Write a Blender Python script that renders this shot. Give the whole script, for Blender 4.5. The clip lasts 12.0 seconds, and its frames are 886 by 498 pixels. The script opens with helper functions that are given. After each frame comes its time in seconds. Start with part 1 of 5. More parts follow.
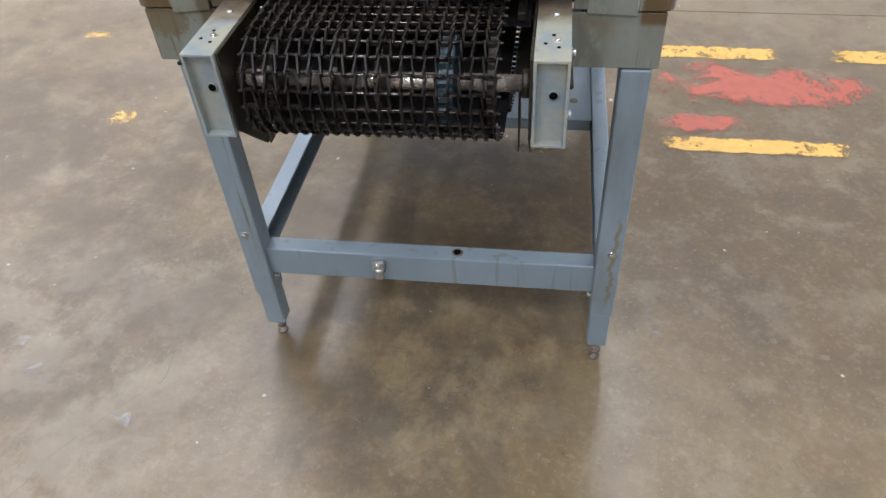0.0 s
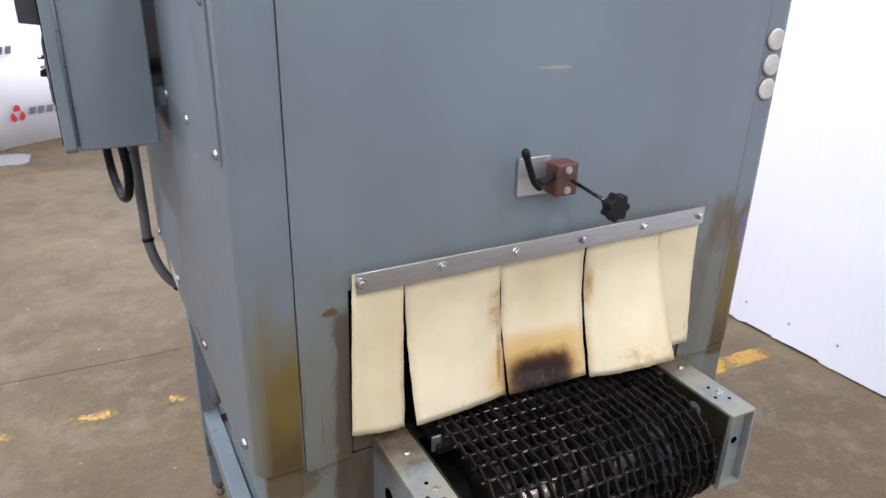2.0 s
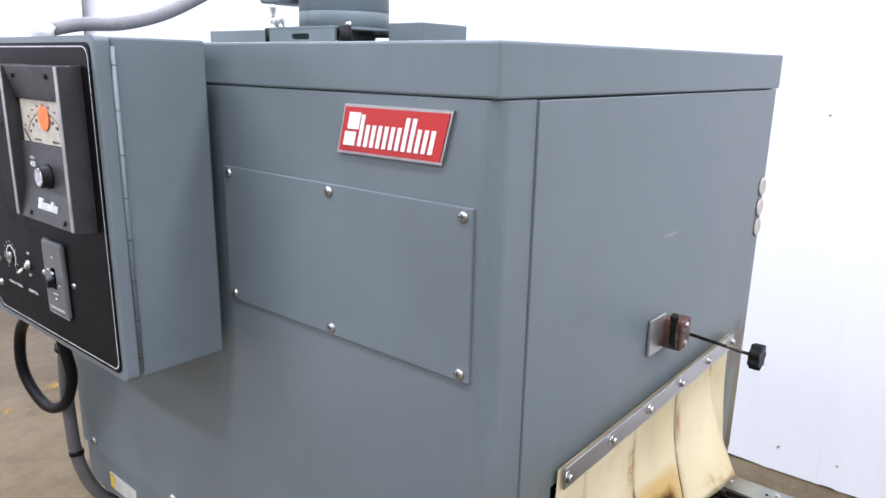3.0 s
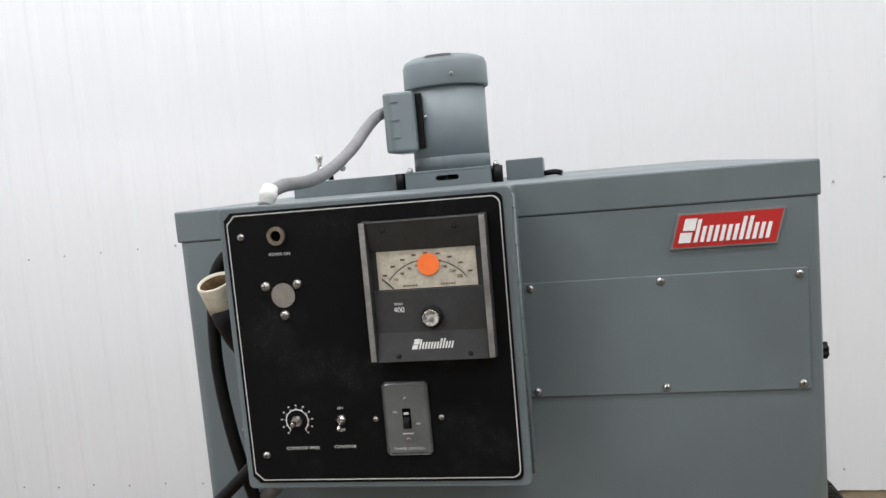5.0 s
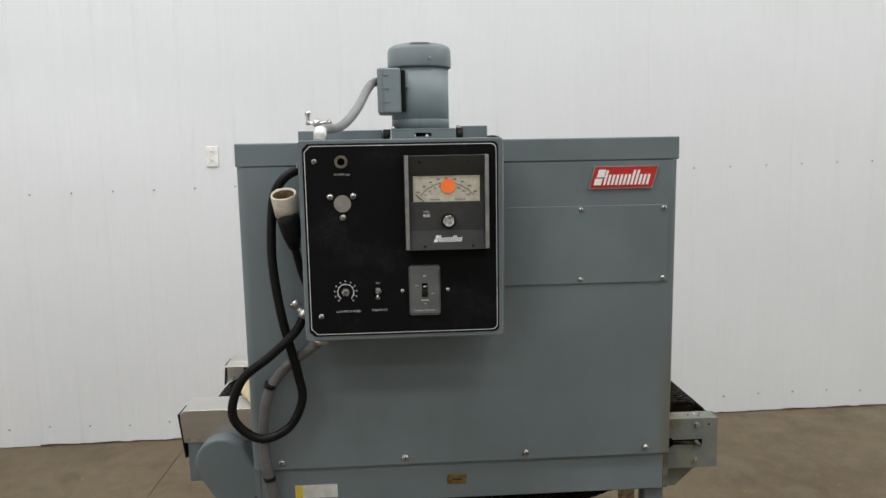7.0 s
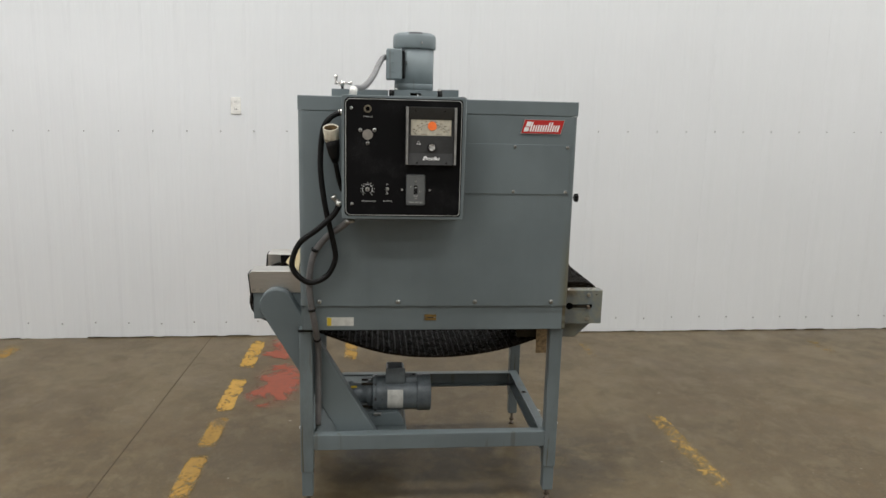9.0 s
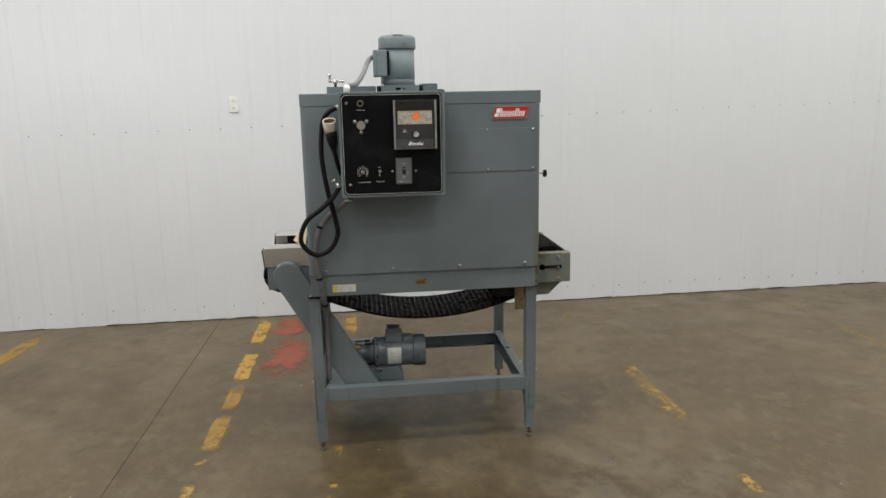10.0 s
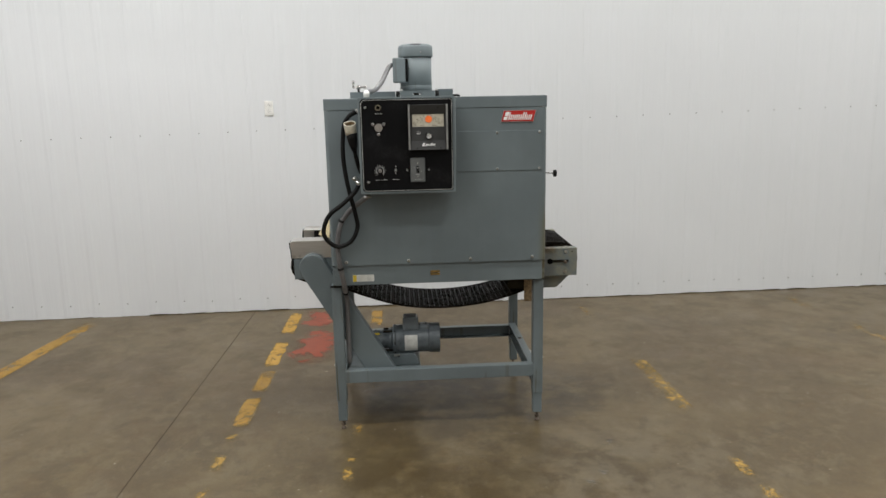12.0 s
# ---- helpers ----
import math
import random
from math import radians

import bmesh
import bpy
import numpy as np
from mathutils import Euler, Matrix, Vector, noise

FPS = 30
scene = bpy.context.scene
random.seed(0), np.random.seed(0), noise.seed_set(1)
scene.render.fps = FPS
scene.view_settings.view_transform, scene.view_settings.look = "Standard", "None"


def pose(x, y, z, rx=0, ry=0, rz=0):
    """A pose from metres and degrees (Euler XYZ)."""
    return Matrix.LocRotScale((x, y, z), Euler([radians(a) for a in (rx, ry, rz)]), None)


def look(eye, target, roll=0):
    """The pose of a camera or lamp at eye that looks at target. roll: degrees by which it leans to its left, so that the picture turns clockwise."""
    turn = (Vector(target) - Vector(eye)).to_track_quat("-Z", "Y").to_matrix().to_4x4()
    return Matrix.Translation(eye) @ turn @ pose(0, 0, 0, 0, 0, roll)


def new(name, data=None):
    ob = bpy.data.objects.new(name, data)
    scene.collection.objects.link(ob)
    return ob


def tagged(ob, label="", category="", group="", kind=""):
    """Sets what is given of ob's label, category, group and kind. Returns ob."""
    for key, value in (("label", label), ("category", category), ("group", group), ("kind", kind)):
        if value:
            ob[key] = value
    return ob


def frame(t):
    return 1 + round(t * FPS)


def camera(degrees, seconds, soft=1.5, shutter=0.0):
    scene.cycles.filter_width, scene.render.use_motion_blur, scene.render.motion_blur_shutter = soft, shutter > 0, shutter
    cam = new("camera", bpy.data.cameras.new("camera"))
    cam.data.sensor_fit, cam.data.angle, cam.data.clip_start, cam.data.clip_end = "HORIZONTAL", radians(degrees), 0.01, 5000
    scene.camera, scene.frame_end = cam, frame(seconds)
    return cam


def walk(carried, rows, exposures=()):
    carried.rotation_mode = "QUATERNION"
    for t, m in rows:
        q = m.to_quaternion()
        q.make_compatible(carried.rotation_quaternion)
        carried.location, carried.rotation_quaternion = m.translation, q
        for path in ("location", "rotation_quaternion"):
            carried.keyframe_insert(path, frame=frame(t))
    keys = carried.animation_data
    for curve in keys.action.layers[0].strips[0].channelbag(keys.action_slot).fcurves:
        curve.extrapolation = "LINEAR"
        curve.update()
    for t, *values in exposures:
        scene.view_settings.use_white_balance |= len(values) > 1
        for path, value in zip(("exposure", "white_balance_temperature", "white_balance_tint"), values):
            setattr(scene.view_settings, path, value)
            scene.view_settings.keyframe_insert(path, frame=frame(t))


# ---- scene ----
cam = camera(63.9, 12.0)
PATH = [
    (0, (0.915, 0.651, 1.392), (0.668, 2.088, 0.023), -2.8),
    (0.5, (0.676, 0.646, 1.395), (0.577, 2.189, 0.126), -0.5),
    (1, (0.45, 0.745, 1.436), (0.558, 2.393, 0.308), 0.2),
    (1.5, (0.238, 0.836, 1.5), (0.725, 2.568, 0.627), 0.7),
    (2, (0.055, 0.948, 1.554), (0.93, 2.576, 0.789), 2.3),
    (2.5, (-0.114, 1.156, 1.615), (1.086, 2.645, 1.028), 2.8),
    (3, (-0.357, 1.35, 1.636), (1.141, 2.587, 1.163), 1.8),
    (3.5, (-0.553, 1.523, 1.656), (1.169, 2.474, 1.293), 2.6),
    (3.7, (-0.611, 1.614, 1.648), (1.162, 2.48, 1.319), 1.0),
    (5.3, (-0.992, 2.208, 1.671), (0.992, 2.434, 1.548), -4.3),
    (5.5, (-1.017, 2.262, 1.67), (0.976, 2.394, 1.563), -3.6),
    (6, (-1.16, 2.387, 1.654), (0.837, 2.346, 1.55), -4.7),
    (6.5, (-1.321, 2.437, 1.64), (0.666, 2.273, 1.487), -2.3),
    (7, (-1.482, 2.417, 1.616), (0.5, 2.299, 1.377), -1.1),
    (7.2, (-1.558, 2.418, 1.613), (0.424, 2.331, 1.354), -1.1),
    (8.8, (-2.393, 2.509, 1.565), (-0.43, 2.326, 1.228), 1.6),
    (9, (-2.483, 2.512, 1.569), (-0.522, 2.32, 1.229), 1.3),
    (9.5, (-2.756, 2.567, 1.571), (-0.796, 2.361, 1.23), 0.0),
    (10, (-2.934, 2.544, 1.571), (-0.981, 2.325, 1.2), -1.2),
    (10.5, (-3.073, 2.468, 1.544), (-1.133, 2.308, 1.087), -0.1),
    (11, (-3.148, 2.471, 1.557), (-1.208, 2.365, 1.083), -1.0),
    (11.5, (-3.169, 2.464, 1.569), (-1.21, 2.352, 1.184), -0.9),
    (12, (-3.191, 2.447, 1.57), (-1.227, 2.334, 1.209), -1.2),
]
EXPOSURES = [(0, 0.22, 5500, 16), (0.5, 0.22, 5450, 16), (1, 0.2, 5450, 17), (1.5, 0.1, 5500, 18), (2, -0.03, 5600, 20), (2.5, 0.02, 5600, 19), (3, 0.02, 5600, 18), (3.7, -0.15, 5600, 17), (5.3, -0.77, 6200, 11), (7.2, -0.95, 6250, 9), (9, -0.97, 6350, 9), (12, -0.97, 6350, 9)]
walk(cam, [(t, look(eye, target, roll)) for t, eye, target, roll in PATH], EXPOSURES)

# ---- world and lamps ----
world = bpy.data.worlds.new("world")
scene.world = world
world.use_nodes = True
world.node_tree.nodes["Background"].inputs[0].default_value = (0.8, 0.85, 0.9, 1)
world.node_tree.nodes["Background"].inputs[1].default_value = 0.03
LAMP_W = 88
CEIL = 5.2
for lx, part_x in ((-5.8, 0.55), (-3.6, 0.7), (-1.2, 1.1), (1.3, 0.95)):
    # unseen lamps; the y -4.3 row is added to brighten the near end
    for ly, share in ((-4.3, 1.25), (-1.6, 1.1), (1.2, 0.92), (3.7, 0.9), (5.6, 1.2)):
        ld = bpy.data.lights.new("assumed_ceiling_lamp", "AREA")
        ld.shape, ld.size, ld.size_y, ld.energy, ld.color = "RECTANGLE", 0.5, 1.3, LAMP_W * share * part_x, (1.0, 0.98, 0.95)
        new("assumed_ceiling_lamp", ld).matrix_world = pose(lx, ly, CEIL - 0.12)

# ---- materials ----
def shader(name):
    m = bpy.data.materials.new(name)
    m.use_nodes = True
    nt = m.node_tree
    return m, nt, nt.nodes["Principled BSDF"]


def link(nt, a, b):
    nt.links.new(a, b)


def value(nt, op, a, b=None, clamp=False):
    n = nt.nodes.new("ShaderNodeMath")
    n.operation, n.use_clamp = op, clamp
    for i, v in enumerate((a, b)):
        if v is None:
            continue
        if isinstance(v, (int, float)):
            n.inputs[i].default_value = v
        else:
            link(nt, v, n.inputs[i])
    return n.outputs[0]


def ramp(nt, v, lo, hi, a=0.0, b=1.0):
    n = nt.nodes.new("ShaderNodeMapRange")
    n.interpolation_type = "SMOOTHSTEP"
    link(nt, v, n.inputs[0])
    for i, x in zip((1, 2, 3, 4), (lo, hi, a, b)):
        n.inputs[i].default_value = x
    return n.outputs[0]


def place(nt):
    return nt.nodes.new("ShaderNodeNewGeometry").outputs["Position"]


def axes(nt, v):
    n = nt.nodes.new("ShaderNodeSeparateXYZ")
    link(nt, v, n.inputs[0])
    return n.outputs


def noise_of(nt, vec, scale, detail=4, rough=0.55, stretch=None, distort=0.0):
    if stretch:
        mp = nt.nodes.new("ShaderNodeMapping")
        mp.inputs["Scale"].default_value = stretch
        link(nt, vec, mp.inputs[0])
        vec = mp.outputs[0]
    n = nt.nodes.new("ShaderNodeTexNoise")
    link(nt, vec, n.inputs["Vector"])
    n.inputs["Scale"].default_value, n.inputs["Detail"].default_value = scale, detail
    n.inputs["Roughness"].default_value, n.inputs["Distortion"].default_value = rough, distort
    return n.outputs[0]


def blend(nt, f, a, b):
    n = nt.nodes.new("ShaderNodeMix")
    n.data_type = "RGBA"
    if isinstance(f, (int, float)):
        n.inputs[0].default_value = f
    else:
        link(nt, f, n.inputs[0])
    for i, c in ((6, a), (7, b)):
        if isinstance(c, tuple):
            n.inputs[i].default_value = (*c, 1)
        else:
            link(nt, c, n.inputs[i])
    return n.outputs[2]


def relief(nt, bsdf, h, strength, dist):
    n = nt.nodes.new("ShaderNodeBump")
    n.inputs["Strength"].default_value, n.inputs["Distance"].default_value = strength, dist
    link(nt, h, n.inputs["Height"])
    link(nt, n.outputs[0], bsdf.inputs["Normal"])


def plain(name, col, rough, metal=0.0, vary=0.12, big=6.0, fine=180.0, bump=0.15, dist=0.0006, stretch=None):
    m, nt, b = shader(name)
    p = place(nt)
    n1, n2 = noise_of(nt, p, big, 4, 0.6, stretch), noise_of(nt, p, fine, 3, 0.6, stretch)
    f = value(nt, "ADD", value(nt, "MULTIPLY", n1, 0.65), value(nt, "MULTIPLY", n2, 0.35))
    lo = tuple(c * (1 - vary * 1.6) for c in col)
    hi = tuple(min(1, c * (1 + vary * 1.6)) for c in col)
    link(nt, blend(nt, ramp(nt, f, 0.3, 0.7), lo, hi), b.inputs["Base Color"])
    link(nt, ramp(nt, n1, 0.3, 0.7, max(0.03, rough - 0.07), min(1, rough + 0.07)), b.inputs["Roughness"])
    b.inputs["Metallic"].default_value = metal
    relief(nt, b, n2, bump, dist)
    return m


PAINT = (0.133, 0.16, 0.167)


def paint(name, grease=0.0, runs=0.0, bake=0.0, base=PAINT):
    """Blue-grey machine enamel; grease: yellow-brown bake on the near end; runs: narrow drip stains."""
    m, nt, b = shader(name)
    p = place(nt)
    big, fine, streak = noise_of(nt, p, 3.2, 4), noise_of(nt, p, 260, 2), noise_of(nt, p, 24, 3, 0.6, (1, 1, 0.12))
    f = value(nt, "ADD", value(nt, "MULTIPLY", big, 0.86), value(nt, "MULTIPLY", streak, 0.14))
    col = blend(nt, ramp(nt, f, 0.32, 0.68), tuple(c * 0.9 for c in base), tuple(c * 1.1 for c in base))
    rub = ramp(nt, noise_of(nt, p, 42, 5, 0.7), 0.71, 0.8)
    col = blend(nt, value(nt, "MULTIPLY", rub, 0.35), col, (0.3, 0.33, 0.34))
    rough = ramp(nt, big, 0.3, 0.7, 0.36, 0.5)
    if grease:
        x, y, z = axes(nt, p)
        wob = noise_of(nt, p, 9, 4, 0.6, (1, 1, 0.4))
        zz = value(nt, "ADD", z, value(nt, "MULTIPLY", value(nt, "SUBTRACT", wob, 0.5), 0.45))
        side = value(nt, "ABSOLUTE", value(nt, "SUBTRACT", x, 0.668))
        m1 = value(nt, "MULTIPLY", ramp(nt, zz, 1.22, 1.04), ramp(nt, zz, 0.72, 0.8))
        m1 = value(nt, "MULTIPLY", m1, ramp(nt, side, 0.388, 0.4, 0.12, 1.0))
        m1 = value(nt, "MULTIPLY", value(nt, "MULTIPLY", m1, ramp(nt, side, 0.468, 0.42)), 1.25, True)
        m1 = value(nt, "MULTIPLY", m1, ramp(nt, noise_of(nt, p, 13, 5, 0.7, (1, 1, 0.3)), 0.3, 0.5, 0.8, 1.0))
        m1 = value(nt, "MULTIPLY", m1, ramp(nt, y, 1.79, 1.755))
        m1 = value(nt, "MULTIPLY", value(nt, "MULTIPLY", m1, ramp(nt, z, 0.862, 0.872, 0.25, 1.0)), grease, True)
        film = value(nt, "MULTIPLY", ramp(nt, zz, 1.28, 0.95), ramp(nt, y, 1.79, 1.755))
        col = blend(nt, value(nt, "MULTIPLY", film, 0.7 * grease), col, (0.122, 0.122, 0.078))
        hot = ramp(nt, zz, 1.03, 0.86)
        col = blend(nt, m1, col, blend(nt, hot, (0.108, 0.076, 0.016), (0.058, 0.034, 0.009)))
        lip = value(nt, "MULTIPLY", ramp(nt, side, 0.362, 0.333), ramp(nt, side, 0.29, 0.3))
        lip = value(nt, "MULTIPLY", lip, ramp(nt, zz, 1.16, 1.1))
        lip = value(nt, "MULTIPLY", lip, ramp(nt, noise_of(nt, p, 22, 5, 0.7, (1, 1, 0.5)), 0.38, 0.5))
        lip = value(nt, "MULTIPLY", lip, ramp(nt, y, 1.79, 1.755))
        col = blend(nt, value(nt, "MULTIPLY", lip, 0.4), col, (0.062, 0.046, 0.02))
        edge = value(nt, "ADD", x, value(nt, "MULTIPLY", value(nt, "SUBTRACT", noise_of(nt, p, 40, 5, 0.7, (1, 1, 0.5)), 0.5), 0.03))
        edge = value(nt, "MULTIPLY", value(nt, "MULTIPLY", ramp(nt, edge, 0.319, 0.328), ramp(nt, x, 0.4, 0.39)), ramp(nt, z, 1.13, 1.1))
        col = blend(nt, value(nt, "MULTIPLY", value(nt, "MULTIPLY", edge, ramp(nt, y, 1.79, 1.755)), 0.75), col, (0.045, 0.029, 0.014))
        brown = value(nt, "MULTIPLY", ramp(nt, zz, 1.08, 1.15), ramp(nt, zz, 1.215, 1.16))
        brown = value(nt, "MULTIPLY", value(nt, "MULTIPLY", brown, ramp(nt, x, 0.985, 1.01)), ramp(nt, y, 1.79, 1.755))
        col = blend(nt, value(nt, "MULTIPLY", brown, 0.7), col, (0.075, 0.05, 0.016))
        thin = ramp(nt, noise_of(nt, p, 1, 3, 0.55, (150, 1, 7)), 0.63, 0.68)
        thin = value(nt, "MULTIPLY", value(nt, "MULTIPLY", thin, ramp(nt, side, 0.3, 0.33)), ramp(nt, zz, 1.12, 1.02))
        col = blend(nt, value(nt, "MULTIPLY", value(nt, "MULTIPLY", thin, ramp(nt, y, 1.79, 1.755)), 0.6), col, (0.05, 0.034, 0.014))
        spots = ramp(nt, noise_of(nt, p, 22, 6, 0.72, (1, 1, 0.45)), 0.53, 0.72)
        spots = value(nt, "MULTIPLY", spots, ramp(nt, y, 1.79, 1.755))
        col = blend(nt, value(nt, "MULTIPLY", value(nt, "MULTIPLY", spots, ramp(nt, zz, 1.2, 0.95)), 0.3 * grease, True), col, (0.07, 0.05, 0.02))
        zf = value(nt, "ADD", z, value(nt, "MULTIPLY", value(nt, "SUBTRACT", wob, 0.5), 0.09))
        foot = value(nt, "MULTIPLY", ramp(nt, z, 0.885, 0.872), ramp(nt, zf, 0.83, 0.875))
        foot = value(nt, "MULTIPLY", foot, ramp(nt, noise_of(nt, p, 7, 5, 0.65), 0.38, 0.6))
        foot = value(nt, "MULTIPLY", foot, ramp(nt, y, 1.79, 1.755))
        col = blend(nt, value(nt, "MULTIPLY", foot, 0.65), col, (0.085, 0.06, 0.021))

        def spot(cx, cz, rx, rz, tint, most):
            ux, uz = value(nt, "DIVIDE", value(nt, "SUBTRACT", x, cx), rx), value(nt, "DIVIDE", value(nt, "SUBTRACT", z, cz), rz)
            far = value(nt, "ADD", value(nt, "MULTIPLY", ux, ux), value(nt, "MULTIPLY", uz, uz))
            far = value(nt, "ADD", far, value(nt, "MULTIPLY", value(nt, "SUBTRACT", noise_of(nt, p, 75, 5, 0.75), 0.5), 3.4))
            f = value(nt, "MULTIPLY", ramp(nt, far, 1.2, 0.5), ramp(nt, y, 1.79, 1.755))
            return blend(nt, value(nt, "MULTIPLY", f, most), col, tint)
        # rust spot by the curtain, heat tint on the rear corner, drips below the mouth
        col = spot(0.318, 1.116, 0.011, 0.007, (0.075, 0.042, 0.016), 0.9)
        col = spot(0.645, 1.42, 0.03, 0.0028, (0.33, 0.29, 0.21), 0.55)
        col = spot(1.095, 1.12, 0.022, 0.05, (0.15, 0.1, 0.22), 0.55)
        col = spot(1.04, 1.13, 0.04, 0.045, (0.085, 0.055, 0.02), 0.5)
        col = spot(0.255, 0.85, 0.05, 0.03, (0.07, 0.046, 0.015), 0.7)
        col = spot(0.335, 0.845, 0.007, 0.035, (0.055, 0.04, 0.015), 0.45)
        col = spot(0.358, 0.835, 0.005, 0.045, (0.055, 0.04, 0.015), 0.45)
    if bake:
        x, y, z = axes(nt, p)
        top = value(nt, "MULTIPLY", ramp(nt, value(nt, "ADD", y, value(nt, "MULTIPLY", noise_of(nt, p, 20, 5, 0.7), 0.05)), 1.668, 1.7), ramp(nt, z, 0.862, 0.887, 0.35, 1.0))
        col = blend(nt, value(nt, "MULTIPLY", top, bake), col, blend(nt, ramp(nt, noise_of(nt, p, 30, 5, 0.7), 0.4, 0.6), (0.05, 0.034, 0.018), (0.095, 0.066, 0.036)))
        film = value(nt, "MULTIPLY", ramp(nt, noise_of(nt, p, 16, 5, 0.7), 0.34, 0.6), ramp(nt, z, 0.87, 0.89, 0.75, 1.0))
        film = value(nt, "MULTIPLY", film, ramp(nt, y, 1.72, 1.64))
        col = blend(nt, value(nt, "MULTIPLY", film, 0.85), col, (0.225, 0.212, 0.147))
    if runs > 0.5:
        grime = value(nt, "MULTIPLY", ramp(nt, noise_of(nt, p, 11, 6, 0.7, (1, 1, 0.35)), 0.42, 0.68), 0.45)
        col = blend(nt, grime, col, (0.082, 0.086, 0.074))
    if runs > 0.5:
        x, y, z = axes(nt, p)
        sx = value(nt, "ADD", value(nt, "SUBTRACT", x, 1.085), value(nt, "MULTIPLY", value(nt, "SUBTRACT", noise_of(nt, p, 26, 3, 0.6, (0, 0, 1)), 0.5), 0.05))
        seep = value(nt, "MULTIPLY", ramp(nt, value(nt, "ABSOLUTE", sx), 0.006, 0.0025), value(nt, "MULTIPLY", ramp(nt, z, 0.2, 0.24), ramp(nt, z, 0.48, 0.43)))
        col = blend(nt, value(nt, "MULTIPLY", seep, 0.75), col, (0.105, 0.082, 0.03))
    if runs:
        drip = ramp(nt, noise_of(nt, p, 30, 3, 0.5, (1, 1, 0.06), 0.4), 0.605, 0.665)
        col = blend(nt, value(nt, "MULTIPLY", drip, runs), col, (0.07, 0.055, 0.022))
    link(nt, col, b.inputs["Base Color"])
    link(nt, rough, b.inputs["Roughness"])
    relief(nt, b, fine, 0.12, 0.0004)
    return m


def concrete():
    m, nt, b = shader("concrete")
    p = place(nt)
    big = noise_of(nt, p, 0.6, 6, 0.62, None, 0.15)
    mid = noise_of(nt, p, 2.3, 8, 0.68, None, 0.15)
    fine = noise_of(nt, p, 60, 5, 0.7)
    grit = noise_of(nt, p, 420, 2, 0.6)
    col = blend(nt, ramp(nt, big, 0.42, 0.58), (0.08858, 0.06205, 0.0279), (0.1298, 0.09653, 0.0468))
    col = blend(nt, value(nt, "MULTIPLY", ramp(nt, mid, 0.5, 0.6), 0.45), col, (0.0618, 0.04432, 0.0234))
    cool = ramp(nt, noise_of(nt, p, 4.2, 9, 0.7, (1, 1.15, 1), 0.1), 0.5, 0.6)
    col = blend(nt, value(nt, "MULTIPLY", cool, 0.42), col, (0.1597, 0.128, 0.0765))
    warm = ramp(nt, noise_of(nt, p, 5.4, 9, 0.7, (1.3, 1, 1.7), 0.1), 0.52, 0.61)
    col = blend(nt, value(nt, "MULTIPLY", warm, 0.45), col, (0.09476, 0.0591, 0.0234))
    rust = ramp(nt, noise_of(nt, p, 1.1, 6, 0.65, (1.3, 0.8, 1)), 0.54, 0.66)
    col = blend(nt, value(nt, "MULTIPLY", rust, 0.45), col, (0.1092, 0.0719, 0.0306))
    mott = noise_of(nt, p, 13, 8, 0.72)
    col = blend(nt, value(nt, "MULTIPLY", ramp(nt, mott, 0.52, 0.62), 0.34), col, (0.0618, 0.04432, 0.0234))
    col = blend(nt, value(nt, "MULTIPLY", ramp(nt, mott, 0.47, 0.37), 0.34), col, (0.173, 0.1349, 0.0783))
    chips = ramp(nt, noise_of(nt, p, 26, 6, 0.7, (1, 1, 1), 0.2), 0.6, 0.64)
    col = blend(nt, value(nt, "MULTIPLY", chips, 0.3), col, (0.1957, 0.1625, 0.108))
    col = blend(nt, value(nt, "MULTIPLY", ramp(nt, fine, 0.5, 0.68), 0.28), col, (0.1802, 0.1448, 0.09))
    col = blend(nt, value(nt, "MULTIPLY", ramp(nt, fine, 0.42, 0.28), 0.35), col, (0.04738, 0.03644, 0.0243))
    fleck = ramp(nt, noise_of(nt, p, 34, 1, 0.4), 0.785, 0.8)
    col = blend(nt, value(nt, "MULTIPLY", fleck, 0.7), col, (0.3708, 0.3349, 0.27))
    # fine branching hairlines where the topping has crazed
    vor = nt.nodes.new("ShaderNodeTexVoronoi")
    vor.feature = "DISTANCE_TO_EDGE"
    vor.inputs["Scale"].default_value = 1.6
    bent = nt.nodes.new("ShaderNodeVectorMath")
    bent.operation = "ADD"
    wob = nt.nodes.new("ShaderNodeTexNoise")
    wob.inputs["Scale"].default_value, wob.inputs["Detail"].default_value = 3.5, 6
    link(nt, p, wob.inputs["Vector"])
    link(nt, p, bent.inputs[0])
    link(nt, wob.outputs["Color"], bent.inputs[1])
    link(nt, bent.outputs[0], vor.inputs["Vector"])
    craze = value(nt, "MULTIPLY", ramp(nt, vor.outputs["Distance"], 0.006, 0.001), ramp(nt, noise_of(nt, p, 1.9, 3, 0.5), 0.52, 0.6))
    col = blend(nt, value(nt, "MULTIPLY", craze, 0.45), col, (0.05, 0.038, 0.024))
    # old dark drips where the machine stands, with its shade put into the colour
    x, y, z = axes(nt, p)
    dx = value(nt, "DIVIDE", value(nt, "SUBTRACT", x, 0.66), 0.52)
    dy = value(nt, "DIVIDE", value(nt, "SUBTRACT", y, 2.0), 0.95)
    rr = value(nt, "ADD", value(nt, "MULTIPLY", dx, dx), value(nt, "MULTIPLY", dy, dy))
    oil_shade = value(nt, "MULTIPLY", ramp(nt, rr, 1.0, 0.2), ramp(nt, noise_of(nt, p, 5.5, 6, 0.68, (1.2, 0.9, 1), 0.15), 0.4, 0.6))
    col = blend(nt, value(nt, "MULTIPLY", oil_shade, 0.62), col, (0.04, 0.032, 0.023))

